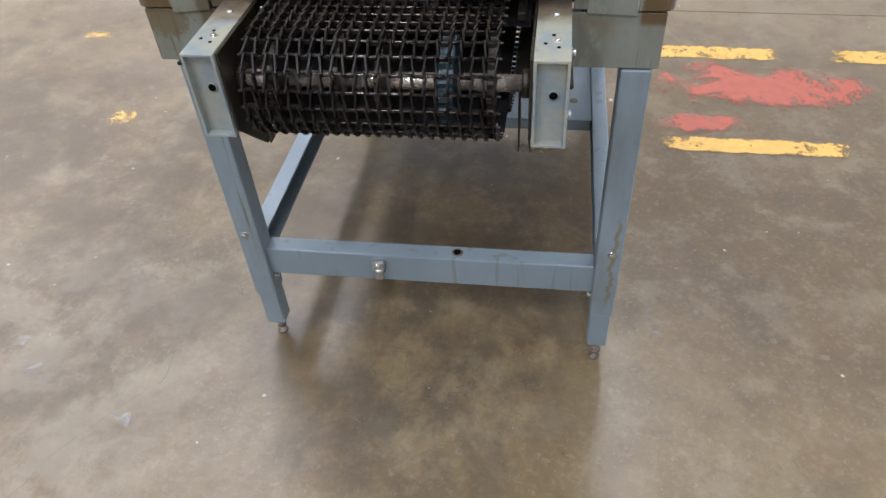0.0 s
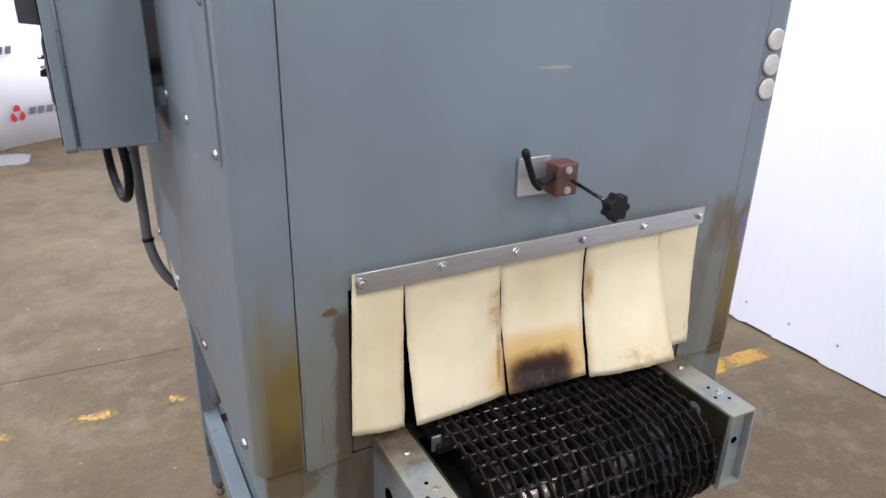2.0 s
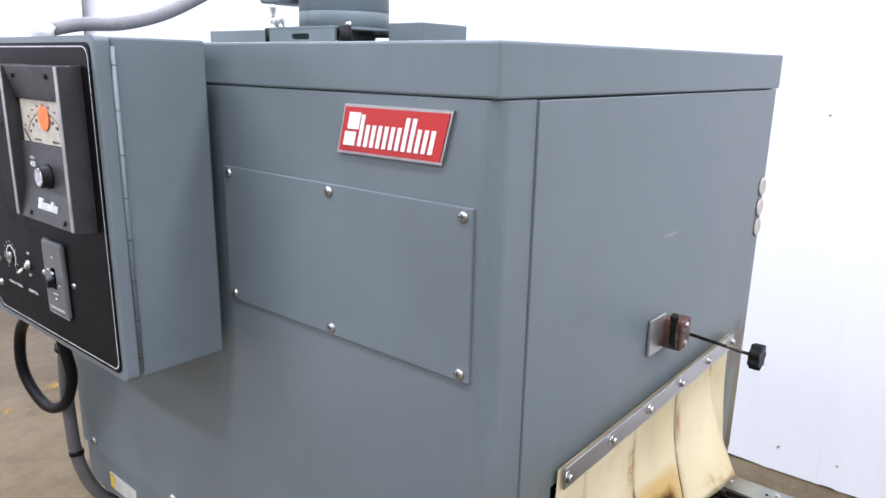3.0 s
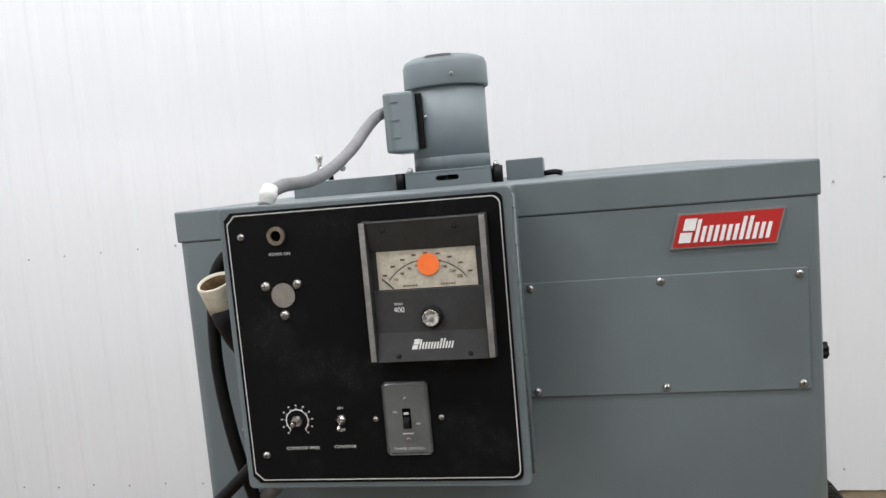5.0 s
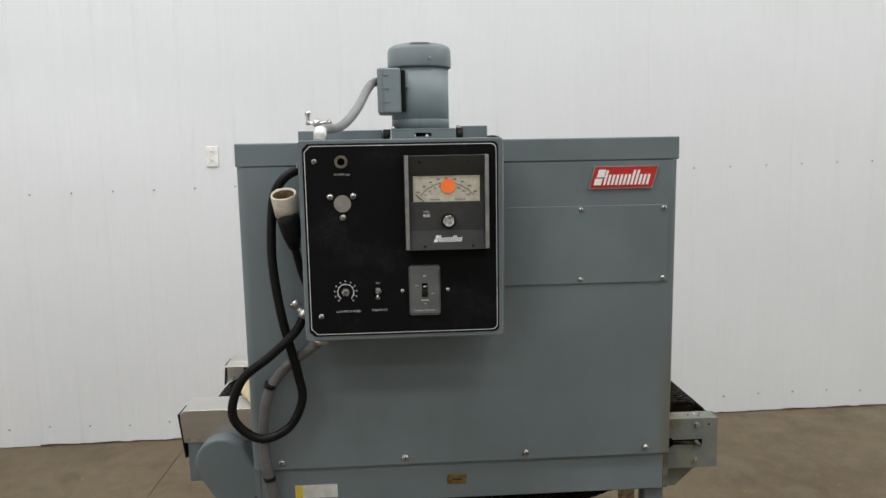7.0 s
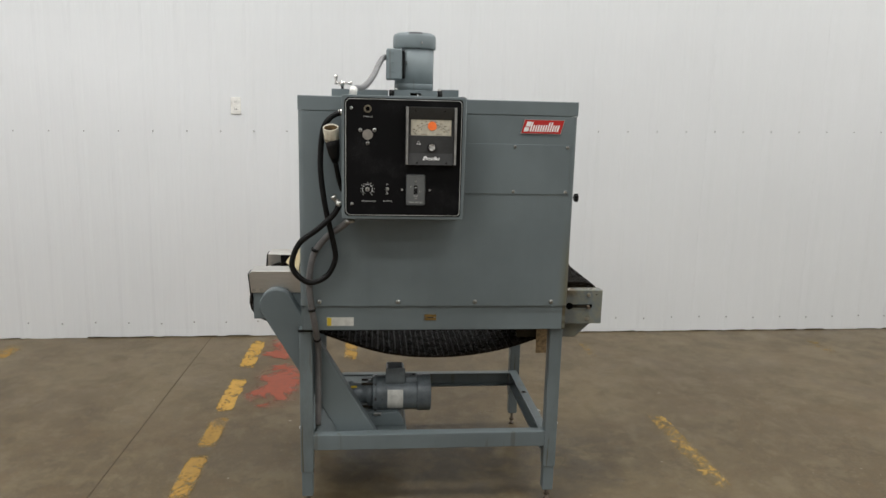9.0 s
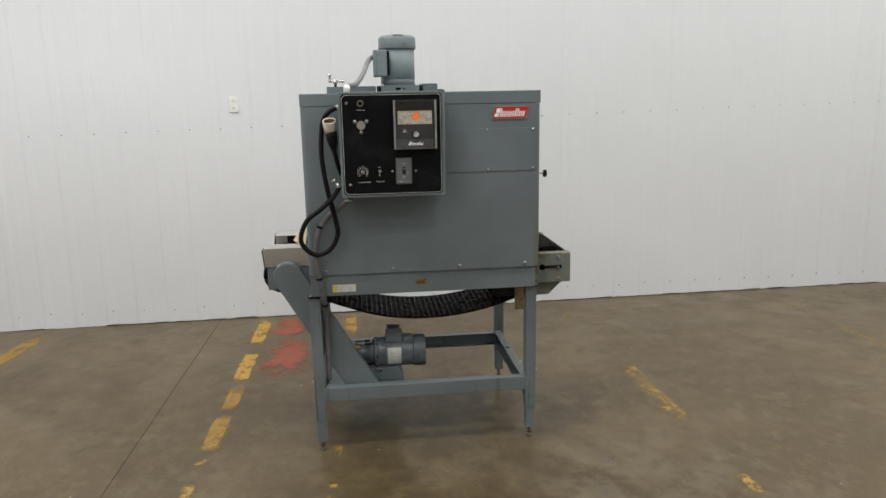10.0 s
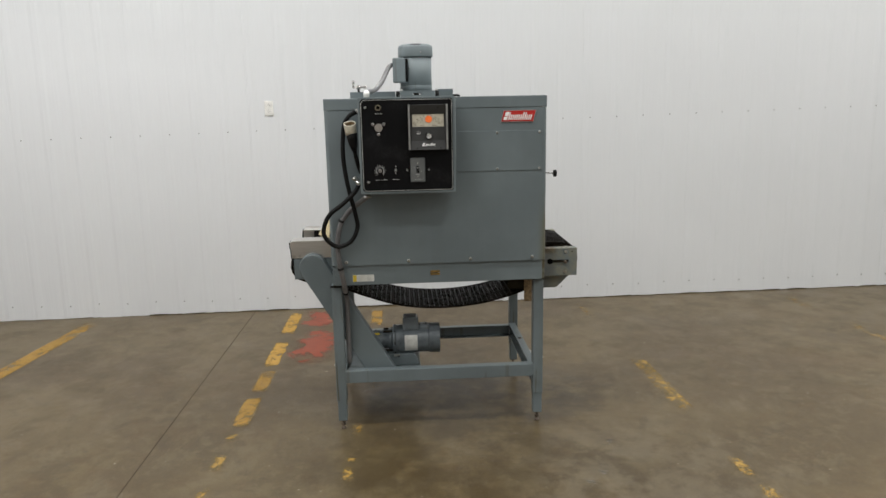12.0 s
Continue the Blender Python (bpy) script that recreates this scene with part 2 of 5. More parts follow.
    def patch(cx, cy, rx, ry, tint, most, scale):
        ux, uy = value(nt, "DIVIDE", value(nt, "SUBTRACT", x, cx), rx), value(nt, "DIVIDE", value(nt, "SUBTRACT", y, cy), ry)
        far = value(nt, "ADD", value(nt, "MULTIPLY", ux, ux), value(nt, "MULTIPLY", uy, uy))
        return blend(nt, value(nt, "MULTIPLY", value(nt, "MULTIPLY", ramp(nt, far, 1.0, 0.1), ramp(nt, noise_of(nt, p, scale, 7, 0.68, None, 0.15), 0.4, 0.58)), most), col, tint)
    # trodden dark dirt in front of the machine, a paler worn stretch beside its near end
    col = patch(-0.55, 2.1, 1.5, 1.25, (0.055, 0.038, 0.017), 0.72, 2.6)
    col = patch(-0.4, 1.4, 0.8, 0.75, (0.18, 0.147, 0.096), 0.42, 5.0)
    link(nt, col, b.inputs["Base Color"])
    link(nt, ramp(nt, value(nt, "ADD", value(nt, "MULTIPLY", mid, 0.6), value(nt, "MULTIPLY", fine, 0.4)), 0.3, 0.7, 0.27, 0.46), b.inputs["Roughness"])
    b.inputs["Specular IOR Level"].default_value = 0.32
    relief(nt, b, value(nt, "ADD", grit, value(nt, "MULTIPLY", fine, 2.0)), 0.18, 0.0015)
    return m


def worn_paint(name, col, wear, soft=0.05, most=0.94, size=11, grain=0.3, edge=7.0, bite=0.22):
    m, nt, b = shader(name)
    p = place(nt)
    gx, gy, gz = axes(nt, nt.nodes.new("ShaderNodeTexCoord").outputs["Generated"])

    def rim(g):
        return value(nt, "POWER", value(nt, "ABSOLUTE", value(nt, "SUBTRACT", value(nt, "MULTIPLY", g, 2.0), 1.0)), edge)
    n = value(nt, "ADD", value(nt, "MULTIPLY", noise_of(nt, p, size, 6, 0.72, None, 0.5), 1 - grain), value(nt, "MULTIPLY", noise_of(nt, p, 70, 4, 0.7), grain))
    n = value(nt, "ADD", n, value(nt, "MULTIPLY", value(nt, "ADD", rim(gx), rim(gy)), bite))
    keep = ramp(nt, n, wear + soft, wear - soft)
    c = blend(nt, ramp(nt, noise_of(nt, p, 26, 5, 0.7), 0.35, 0.7), tuple(v * 1.06 for v in col), tuple(v * 0.8 + 0.012 for v in col))
    link(nt, c, b.inputs["Base Color"])
    b.inputs["Roughness"].default_value = 0.55
    t, mix = nt.nodes.new("ShaderNodeBsdfTransparent"), nt.nodes.new("ShaderNodeMixShader")
    link(nt, value(nt, "MULTIPLY", keep, most), mix.inputs[0])
    link(nt, t.outputs[0], mix.inputs[1])
    link(nt, b.outputs[0], mix.inputs[2])
    link(nt, mix.outputs[0], nt.nodes["Material Output"].inputs[0])
    return m


def curtain_cloth():
    m, nt, b = shader("curtain_cloth")
    p = place(nt)
    x, y, z = axes(nt, p)
    soft, fine = noise_of(nt, p, 7, 5, 0.6), noise_of(nt, p, 700, 2)
    col = blend(nt, ramp(nt, soft, 0.35, 0.7), (0.6, 0.522, 0.338), (0.53, 0.442, 0.262))
    wob = value(nt, "MULTIPLY", value(nt, "SUBTRACT", noise_of(nt, p, 28, 4, 0.65), 0.5), 0.022)

    def spot(cx, cz, rx, rz, sharp=0.35):
        a = value(nt, "POWER", value(nt, "ABSOLUTE", value(nt, "DIVIDE", value(nt, "ADD", value(nt, "SUBTRACT", x, cx), wob), rx)), 3.0)
        c = value(nt, "POWER", value(nt, "ABSOLUTE", value(nt, "DIVIDE", value(nt, "ADD", value(nt, "SUBTRACT", z, cz), wob), rz)), 3.0)
        return ramp(nt, value(nt, "ADD", a, c), 1 + sharp, 1 - sharp)
    col = blend(nt, value(nt, "MULTIPLY", spot(0.65, 0.972, 0.086, 0.05, 1.0), 0.8), col, (0.45, 0.27, 0.06))
    patchy = noise_of(nt, p, 16, 4, 0.65)

    def split(cx, w, z0, z1, deep):
        near = ramp(nt, value(nt, "ABSOLUTE", value(nt, "SUBTRACT", x, cx)), w, 0.0)
        up = value(nt, "MULTIPLY", ramp(nt, z, z0, z0 + 0.04), ramp(nt, z, z1, z1 - 0.04))
        return value(nt, "MULTIPLY", value(nt, "MULTIPLY", near, up), ramp(nt, patchy, 0.38, 0.58, 0.25 * deep, deep))
    for cx, w, z0, z1, deep in ((0.571, 0.02, 1.02, 1.13, 0.95), (0.742, 0.014, 1.03, 1.13, 0.8), (0.577, 0.006, 0.93, 1.08, 0.9), (0.418, 0.006, 0.95, 1.1, 0.5)):
        col = blend(nt, split(cx, w, z0, z1, deep), col, (0.3, 0.165, 0.045))
    col = blend(nt, value(nt, "MULTIPLY", value(nt, "MULTIPLY", spot(0.850, 0.95, 0.05, 0.022, 1.0), ramp(nt, patchy, 0.4, 0.62)), 0.6), col, (0.33, 0.18, 0.05))
    col = blend(nt, value(nt, "MULTIPLY", spot(0.65, 0.96, 0.06, 0.034, 0.95), 0.9), col, (0.13, 0.06, 0.018))
    col = blend(nt, value(nt, "MULTIPLY", spot(0.65, 0.955, 0.052, 0.03, 0.8), 0.95), col, (0.022, 0.014, 0.012))
    ash = value(nt, "MULTIPLY", spot(0.645, 0.945, 0.045, 0.018, 1.0), ramp(nt, noise_of(nt, p, 60, 4, 0.7, (1, 1, 0.4)), 0.4, 0.6))
    col = blend(nt, value(nt, "MULTIPLY", ash, 0.4), col, (0.07, 0.062, 0.06))
    scratch = ramp(nt, noise_of(nt, p, 1, 3, 0.6, (230, 1, 9)), 0.62, 0.7)
    col = blend(nt, value(nt, "MULTIPLY", value(nt, "MULTIPLY", scratch, spot(0.7, 1.085, 0.024, 0.06, 0.8)), 0.6), col, (0.16, 0.11, 0.06))
    dirt = ramp(nt, noise_of(nt, p, 45, 4, 0.7, (1, 1, 0.3)), 0.62, 0.72)
    col = blend(nt, value(nt, "MULTIPLY", value(nt, "MULTIPLY", dirt, ramp(nt, z, 1.0, 0.94)), 0.6), col, (0.12, 0.08, 0.05))
    link(nt, col, b.inputs["Base Color"])
    b.inputs["Roughness"].default_value = 0.55
    b.inputs["Specular IOR Level"].default_value = 0.0
    relief(nt, b, fine, 0.2, 0.0004)
    return m


def rubbed_panel():
    """Black anodised sheet with dusty grey rub marks and fine scratches."""
    m, nt, b = shader("black_control_panel")
    p = place(nt)
    cloud = ramp(nt, noise_of(nt, p, 8, 5, 0.65), 0.52, 0.74)
    speck = ramp(nt, noise_of(nt, p, 230, 4, 0.75), 0.5, 0.7)
    f = value(nt, "MULTIPLY", cloud, value(nt, "ADD", value(nt, "MULTIPLY", speck, 0.75), 0.2))
    col = blend(nt, f, (0.0058, 0.0057, 0.006), (0.034, 0.033, 0.034))
    line = ramp(nt, noise_of(nt, p, 1, 3, 0.6, (1, 260, 22)), 0.71, 0.75)
    col = blend(nt, value(nt, "MULTIPLY", value(nt, "MULTIPLY", line, cloud), 0.6), col, (0.07, 0.07, 0.07))
    link(nt, col, b.inputs["Base Color"])
    link(nt, ramp(nt, cloud, 0.0, 1.0, 0.45, 0.58), b.inputs["Roughness"])
    relief(nt, b, noise_of(nt, p, 300, 2), 0.12, 0.0003)
    return m


M_PAINT = paint("machine_enamel")
M_GREASE = paint("machine_enamel_baked_grease", 1.0)
M_LEG = paint("machine_enamel_with_runs", 0.0, 0.75)
M_RAILING = paint("stand_rail_enamel", 0.0, 0.35)
M_RAIL = paint("conveyor_rail_enamel", 0.0, 0.3, 0.95)
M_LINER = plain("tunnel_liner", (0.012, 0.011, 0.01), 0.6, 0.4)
M_GUARD = plain("oily_guard_steel", (0.026, 0.021, 0.013), 0.4, 0.4, 0.3, 14)
M_BELT = plain("oiled_belt_steel", (0.012, 0.0098, 0.008), 0.29, 0.15, 0.5, 30)
M_ROD = plain("worn_rod_steel", (0.06, 0.05, 0.04), 0.23, 0.9, 0.6, 40)
M_STEEL = plain("bright_steel", (0.62, 0.6, 0.57), 0.25, 1.0, 0.15, 20)
M_BAR = plain("brushed_aluminium", (0.48, 0.475, 0.465), 0.38, 1.0, 0.12, 9, 300, 0.2, 0.0004, (0.05, 1, 1))
M_STAINLESS = plain("stainless_sheet", (0.62, 0.6, 0.565), 0.4, 1.0, 0.08, 4, 240, 0.1, 0.0003, (1, 0.05, 1))
M_SHAFT = plain("turned_steel_shaft", (0.55, 0.47, 0.37), 0.26, 0.75, 0.45, 22)
M_ZINC = plain("zinc_screw", (0.5, 0.49, 0.46), 0.33, 1.0, 0.15, 60)
M_RUST = plain("rusty_bolt_steel", (0.13, 0.1, 0.075), 0.55, 0.5, 0.35, 60)
M_WSCREW = plain("dull_wall_screw", (0.4, 0.4, 0.39), 0.5, 0.2, 0.2, 60)
M_BLACK = plain("black_plastic", (0.01, 0.01, 0.01), 0.45, 0, 0.2, 40)
M_RUBBER = plain("black_rubber", (0.006, 0.0058, 0.0058), 0.45, 0, 0.25, 50)
M_BROWN = plain("brown_phenolic_block", (0.075, 0.03, 0.018), 0.5, 0, 0.25, 40)
M_CREAM = plain("cream_plastic_plug", (0.6, 0.555, 0.45), 0.45, 0, 0.1, 40)
M_CAPPLUG = plain("greyed_cream_plastic", (0.43, 0.4, 0.335), 0.5, 0, 0.12, 40)
M_IVORY = plain("white_nylon", (0.8, 0.79, 0.75), 0.45, 0, 0.1, 30)
M_CONDUIT = plain("grey_pvc_conduit", (0.19, 0.187, 0.19), 0.45, 0, 0.12, 20)
M_PANEL = rubbed_panel()
M_GAUGE = plain("grey_gauge_housing", (0.031, 0.031, 0.0305), 0.45, 0.1, 0.12, 30)
M_GAUGE_D = plain("dark_gauge_front", (0.028, 0.028, 0.028), 0.45, 0.2, 0.1, 30)
M_ALU = plain("satin_aluminium", (0.42, 0.42, 0.41), 0.35, 0.9, 0.1, 30)
M_FIN = plain("dull_fin_aluminium", (0.36, 0.355, 0.34), 0.42, 0.85, 0.15, 40)
M_DIAL = plain("cream_dial_card", (0.47, 0.435, 0.345), 0.6, 0, 0.12, 60)
M_ORANGE = plain("orange_sticker", (0.95, 0.19, 0.035), 0.55, 0, 0.05, 30)
M_PLATE = plain("grey_switch_plate", (0.15, 0.157, 0.155), 0.4, 0.4, 0.06, 30)
M_WHITE = plain("white_print", (0.8, 0.8, 0.78), 0.5, 0, 0.05, 30)
M_PRINT = plain("dim_white_print", (0.58, 0.58, 0.55), 0.5, 0, 0.05, 30)
M_INK = plain("dark_ink", (0.03, 0.028, 0.03), 0.6, 0, 0.05, 30)
M_HOLE = plain("dark_hole", (0.003, 0.003, 0.003), 0.9, 0, 0.1, 30)
M_HOLE.node_tree.nodes["Principled BSDF"].inputs["Specular IOR Level"].default_value = 0.0
M_RED = plain("red_badge", (0.43, 0.018, 0.014), 0.35, 0, 0.05, 30)
M_YELLOW = plain("yellow_tape", (0.65, 0.48, 0.04), 0.5, 0, 0.05, 30)
M_BRASS = plain("brass_plate", (0.26, 0.17, 0.055), 0.4, 0.8, 0.15, 40)
M_GREYLABEL = plain("silver_label", (0.6, 0.6, 0.56), 0.4, 0.1, 0.1, 40)
M_MOTOR = paint("motor_enamel", 0.0, 0.22, 0.0, (0.172, 0.205, 0.215))
M_DMOTOR = plain("drive_motor_enamel", (0.118, 0.138, 0.15), 0.34, 0.1, 0.18, 16)
M_SOCKET = plain("dull_socket_brass", (0.16, 0.135, 0.095), 0.45, 0.5, 0.2, 60)
M_TAN = plain("tan_sleeve", (0.22, 0.15, 0.075), 0.6, 0, 0.35, 70)
M_DISC = plain("faded_grey_cap", (0.21, 0.19, 0.165), 0.6, 0, 0.1, 60)
def liner_steel():
    """White coil-coated sheet: glossy, with a faint upright waviness from rolling."""
    m, nt, b = shader("white_coated_steel")
    p = place(nt)
    big, wave, fine = noise_of(nt, p, 1.2, 4, 0.6), noise_of(nt, p, 24, 4, 0.65, (1, 1, 0.02)), noise_of(nt, p, 70, 3, 0.6, (1, 1, 0.06))
    f = value(nt, "ADD", value(nt, "MULTIPLY", big, 0.6), value(nt, "MULTIPLY", fine, 0.4))
    link(nt, blend(nt, ramp(nt, f, 0.3, 0.7), (0.715, 0.727, 0.737), (0.74, 0.752, 0.762)), b.inputs["Base Color"])
    link(nt, ramp(nt, big, 0.3, 0.7, 0.09, 0.14), b.inputs["Roughness"])
    relief(nt, b, value(nt, "ADD", wave, value(nt, "MULTIPLY", fine, 0.25)), 0.7, 0.004)
    return m


M_WALL = liner_steel()
M_BACK = plain("wall_backing", (0.1, 0.09, 0.075), 0.8)
M_ROOM = plain("far_wall_paint", (0.34, 0.34, 0.33), 0.7, 0, 0.05, 1.5)
M_CEIL = plain("ceiling_deck", (0.36, 0.36, 0.35), 0.7, 0, 0.05, 1.0)
M_BANNER = plain("white_vinyl_banner", (0.88, 0.88, 0.89), 0.5, 0, 0.03, 2)
M_LOGO_GREY = plain("banner_grey_print", (0.12, 0.12, 0.13), 0.5, 0, 0.05, 30)
M_LOGO_RED = plain("banner_red_print", (0.45, 0.03, 0.03), 0.5, 0, 0.05, 30)
for dull, gloss in ((M_PANEL, 0.07), (M_RUBBER, 0.18), (M_BLACK, 0.15), (M_GAUGE_D, 0.15), (M_BELT, 0.09), (M_GUARD, 0.25), (M_LINER, 0.1)):
    dull.node_tree.nodes["Principled BSDF"].inputs["Specular IOR Level"].default_value = gloss
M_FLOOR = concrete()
M_YLINE = worn_paint("yellow_floor_paint", (0.5, 0.29, 0.048), 0.57)
M_YWORN = worn_paint("worn_yellow_floor_paint", (0.44, 0.275, 0.065), 0.465, 0.05, 0.8, 15, 0.42)
M_YFADED = worn_paint("faded_yellow_floor_paint", (0.43, 0.25, 0.045), 0.565, 0.1, 0.76, 9)
M_YSCRAPED = worn_paint("scraped_yellow_floor_paint", (0.43, 0.27, 0.06), 0.495, 0.05, 0.85, 17, 0.4, 9.0, 0.1)
M_YSMALL = worn_paint("leftover_yellow_floor_paint", (0.43, 0.27, 0.062), 0.535, 0.06, 0.8, 26, 0.4, 2.5, 0.2)
M_PAD = worn_paint("pale_floor_patch", (0.36, 0.36, 0.35), 0.66, 0.06, 0.7, 7)
M_RFLOOR = worn_paint("worn_red_floor_paint", (0.35, 0.085, 0.045), 0.585, 0.05, 0.76, 6, 0.2, 2.5, 0.2)
M_SCUFF = worn_paint("pale_scuff", (0.3, 0.29, 0.27), 0.42, 0.07, 0.6)
M_CURTAIN = curtain_cloth()
M_TEAL = plain("teal_sprocket_plastic", (0.012, 0.028, 0.034), 0.4, 0, 0.2, 30)
M_CRACK = plain("crack_dirt", (0.085, 0.066, 0.042), 0.8, 0, 0.3, 20)
M_SCALE = plain("brown_scale_print", (0.11, 0.07, 0.045), 0.6, 0, 0.1, 60)
M_CONDUIT_D = plain("dark_pvc_conduit", (0.115, 0.11, 0.108), 0.45, 0, 0.15, 20)
M_SPUN = plain("spun_aluminium", (0.6, 0.6, 0.59), 0.3, 1.0, 0.2, 160)
spun = M_SPUN.node_tree
radial = spun.nodes.new("ShaderNodeTangent")
radial.direction_type, radial.axis = "RADIAL", "X"
link(spun, radial.outputs[0], spun.nodes["Principled BSDF"].inputs["Tangent"])
spun.nodes["Principled BSDF"].inputs["Anisotropic"].default_value = 0.85
M_JOINT = plain("joint_filler", (0.062, 0.043, 0.023), 0.8, 0, 0.3, 20)

# ---- building blocks ----
def box_in(bm, x0, x1, y0, y1, z0, z1, bev=0.0, seg=2):
    vs = [bm.verts.new(p) for p in ((x0, y0, z0), (x1, y0, z0), (x1, y1, z0), (x0, y1, z0), (x0, y0, z1), (x1, y0, z1), (x1, y1, z1), (x0, y1, z1))]
    fs = [bm.faces.new([vs[i] for i in q]) for q in ((0, 3, 2, 1), (4, 5, 6, 7), (0, 1, 5, 4), (1, 2, 6, 5), (2, 3, 7, 6), (3, 0, 4, 7))]
    if bev:
        es = list({e for f in fs for e in f.edges})
        bmesh.ops.bevel(bm, geom=es, offset=bev, segments=seg, affect="EDGES", profile=0.5)
    return bm


def rbox(x0, x1, y0, y1, z0, z1, bev=0.002, seg=2):
    return box_in(bmesh.new(), x0, x1, y0, y1, z0, z1, bev, seg)


def frame_of(d):
    d = Vector(d).normalized()
    return d.to_track_quat("Z", "Y").to_matrix().to_4x4()


def lathe_in(bm, rings, base, axis, seg=24, cap=True):
    """Rings of (height, radius) turned round an axis."""
    m = Matrix.Translation(base) @ frame_of(axis)
    loops = []
    for h, r in rings:
        loops.append([bm.verts.new(m @ Vector((r * math.cos(2 * math.pi * k / seg), r * math.sin(2 * math.pi * k / seg), h))) for k in range(seg)])
    for a, b in zip(loops, loops[1:]):
        for k in range(seg):
            f = bm.faces.new((a[k], a[(k + 1) % seg], b[(k + 1) % seg], b[k]))
            f.smooth = True
    if cap:
        bm.faces.new(loops[0][::-1])
        bm.faces.new(loops[-1])
    return bm


def lathe(rings, base, axis, seg=24):
    return lathe_in(bmesh.new(), rings, base, axis, seg)


def rod(a, b, r, seg=12):
    a, b = Vector(a), Vector(b)
    return lathe([(0, r), ((b - a).length, r)], a, b - a, seg)


def slab(poly, axis, a, b, bev=0.0):
    """A flat outline (two coordinates in order of the axes left) drawn out along one axis from a to b."""
    bm = bmesh.new()

    def at(u, v, w):
        return {"x": (w, u, v), "y": (u, w, v), "z": (u, v, w)}[axis]
    lo, hi = [bm.verts.new(at(u, v, a)) for u, v in poly], [bm.verts.new(at(u, v, b)) for u, v in poly]
    n = len(poly)
    bm.faces.new(lo[::-1]), bm.faces.new(hi)
    for i in range(n):
        bm.faces.new((lo[i], lo[(i + 1) % n], hi[(i + 1) % n], hi[i]))
    bmesh.ops.recalc_face_normals(bm, faces=bm.faces)
    if bev:
        bmesh.ops.bevel(bm, geom=list(bm.edges), offset=bev, segments=2, affect="EDGES", profile=0.5)
    return bm


def smooth_line(pts, step=0.012):
    """A rounded line through the points."""
    P = [Vector(p) for p in pts]
    P = [P[0] * 2 - P[1]] + P + [P[-1] * 2 - P[-2]]
    out = []
    for i in range(1, len(P) - 2):
        a, b, c, d = P[i - 1:i + 3]
        n = max(2, int((c - b).length / step))
        for k in range(n):
            t = k / n
            out.append(0.5 * (2 * b + (c - a) * t + (2 * a - 5 * b + 4 * c - d) * t * t + (3 * b - a - 3 * c + d) * t ** 3))
    return out + [P[-2]]


def tube_in(bm, pts, r, seg=12):
    up, loops = Vector((0.3, 0.2, 1)), []
    for i, p in enumerate(pts):
        d = (pts[min(i + 1, len(pts) - 1)] - pts[max(i - 1, 0)]).normalized()
        side = d.cross(up).normalized()
        up = side.cross(d).normalized()
        loops.append([bm.verts.new(p + r * (math.cos(2 * math.pi * k / seg) * side + math.sin(2 * math.pi * k / seg) * up)) for k in range(seg)])
    for a, b in zip(loops, loops[1:]):
        for k in range(seg):
            bm.faces.new((a[k], a[(k + 1) % seg], b[(k + 1) % seg], b[k])).smooth = True
    bm.faces.new(loops[0][::-1]), bm.faces.new(loops[-1])
    return bm


def cable(pts, r, step=0.012, seg=12):
    return tube_in(bmesh.new(), smooth_line(pts, step), r, seg)


def mesh_of(name, bm, material):
    bmesh.ops.recalc_face_normals(bm, faces=bm.faces)
    me = bpy.data.meshes.new(name)
    bm.to_mesh(me)
    bm.free()
    me.materials.append(material)
    return me


BASE = Vector((0.668, 2.27, 0.0))
HOMES = {}


def root(name, at):
    ob = new(name)
    ob.location = at
    ob.empty_display_size = 0.1
    HOMES[ob.name] = Vector(at)
    return ob


def place_under(ob, parent):
    ob.parent = parent
    if parent.data is None:
        ob.matrix_parent_inverse = Matrix.Translation(-HOMES[parent.name])
    return ob


def part(name, bm, material, parent=None, label=""):
    ob = new(name, mesh_of(name, bm, material))
    if parent:
        place_under(ob, parent)
    return tagged(ob, label) if label else ob


SHARED = {}


def screw(parent, at, axis=(-1, 0, 0), r=0.0055, h=0.0035, material=None, name="screw"):
    key = (round(r, 4), round(h, 4), (material or M_ZINC).name)
    if key not in SHARED:
        bm = lathe([(-0.001, r), (h * 0.35, r), (h * 0.8, r * 0.75), (h, r * 0.35)], (0, 0, 0), (0, 0, 1), 14)
        cut = set(bm.faces)
        box_in(bm, -r * 0.58, r * 0.58, -r * 0.11, r * 0.11, h * 0.72, h * 1.03)
        box_in(bm, -r * 0.11, r * 0.11, -r * 0.58, r * 0.58, h * 0.72, h * 1.035)
        for f in bm.faces:
            f.material_index = 0 if f in cut else 1
        SHARED[key] = mesh_of(name, bm, material or M_ZINC)
        SHARED[key].materials.append(M_INK)
    ob = new(name, SHARED[key])
    place_under(ob, parent)
    ob.matrix_basis = Matrix.Translation(at) @ frame_of(axis)
    return ob


def hex_bolt(parent, at, axis=(0, -1, 0), r=0.008, h=0.006, name="bolt"):
    key = ("hex", round(r, 4), round(h, 4))
    if key not in SHARED:
        bm = lathe([(-0.001, r * 1.5), (0.0015, r * 1.5)], (0, 0, 0), (0, 0, 1), 16)
        lathe_in(bm, [(0.0015, r), (h * 0.85, r), (h, r * 0.85)], (0, 0, 0), (0, 0, 1), 6)
        SHARED[key] = mesh_of(name, bm, M_ZINC)
    ob = new(name, SHARED[key])
    place_under(ob, parent)
    ob.matrix_basis = Matrix.Translation(at) @ frame_of(axis)
    return ob


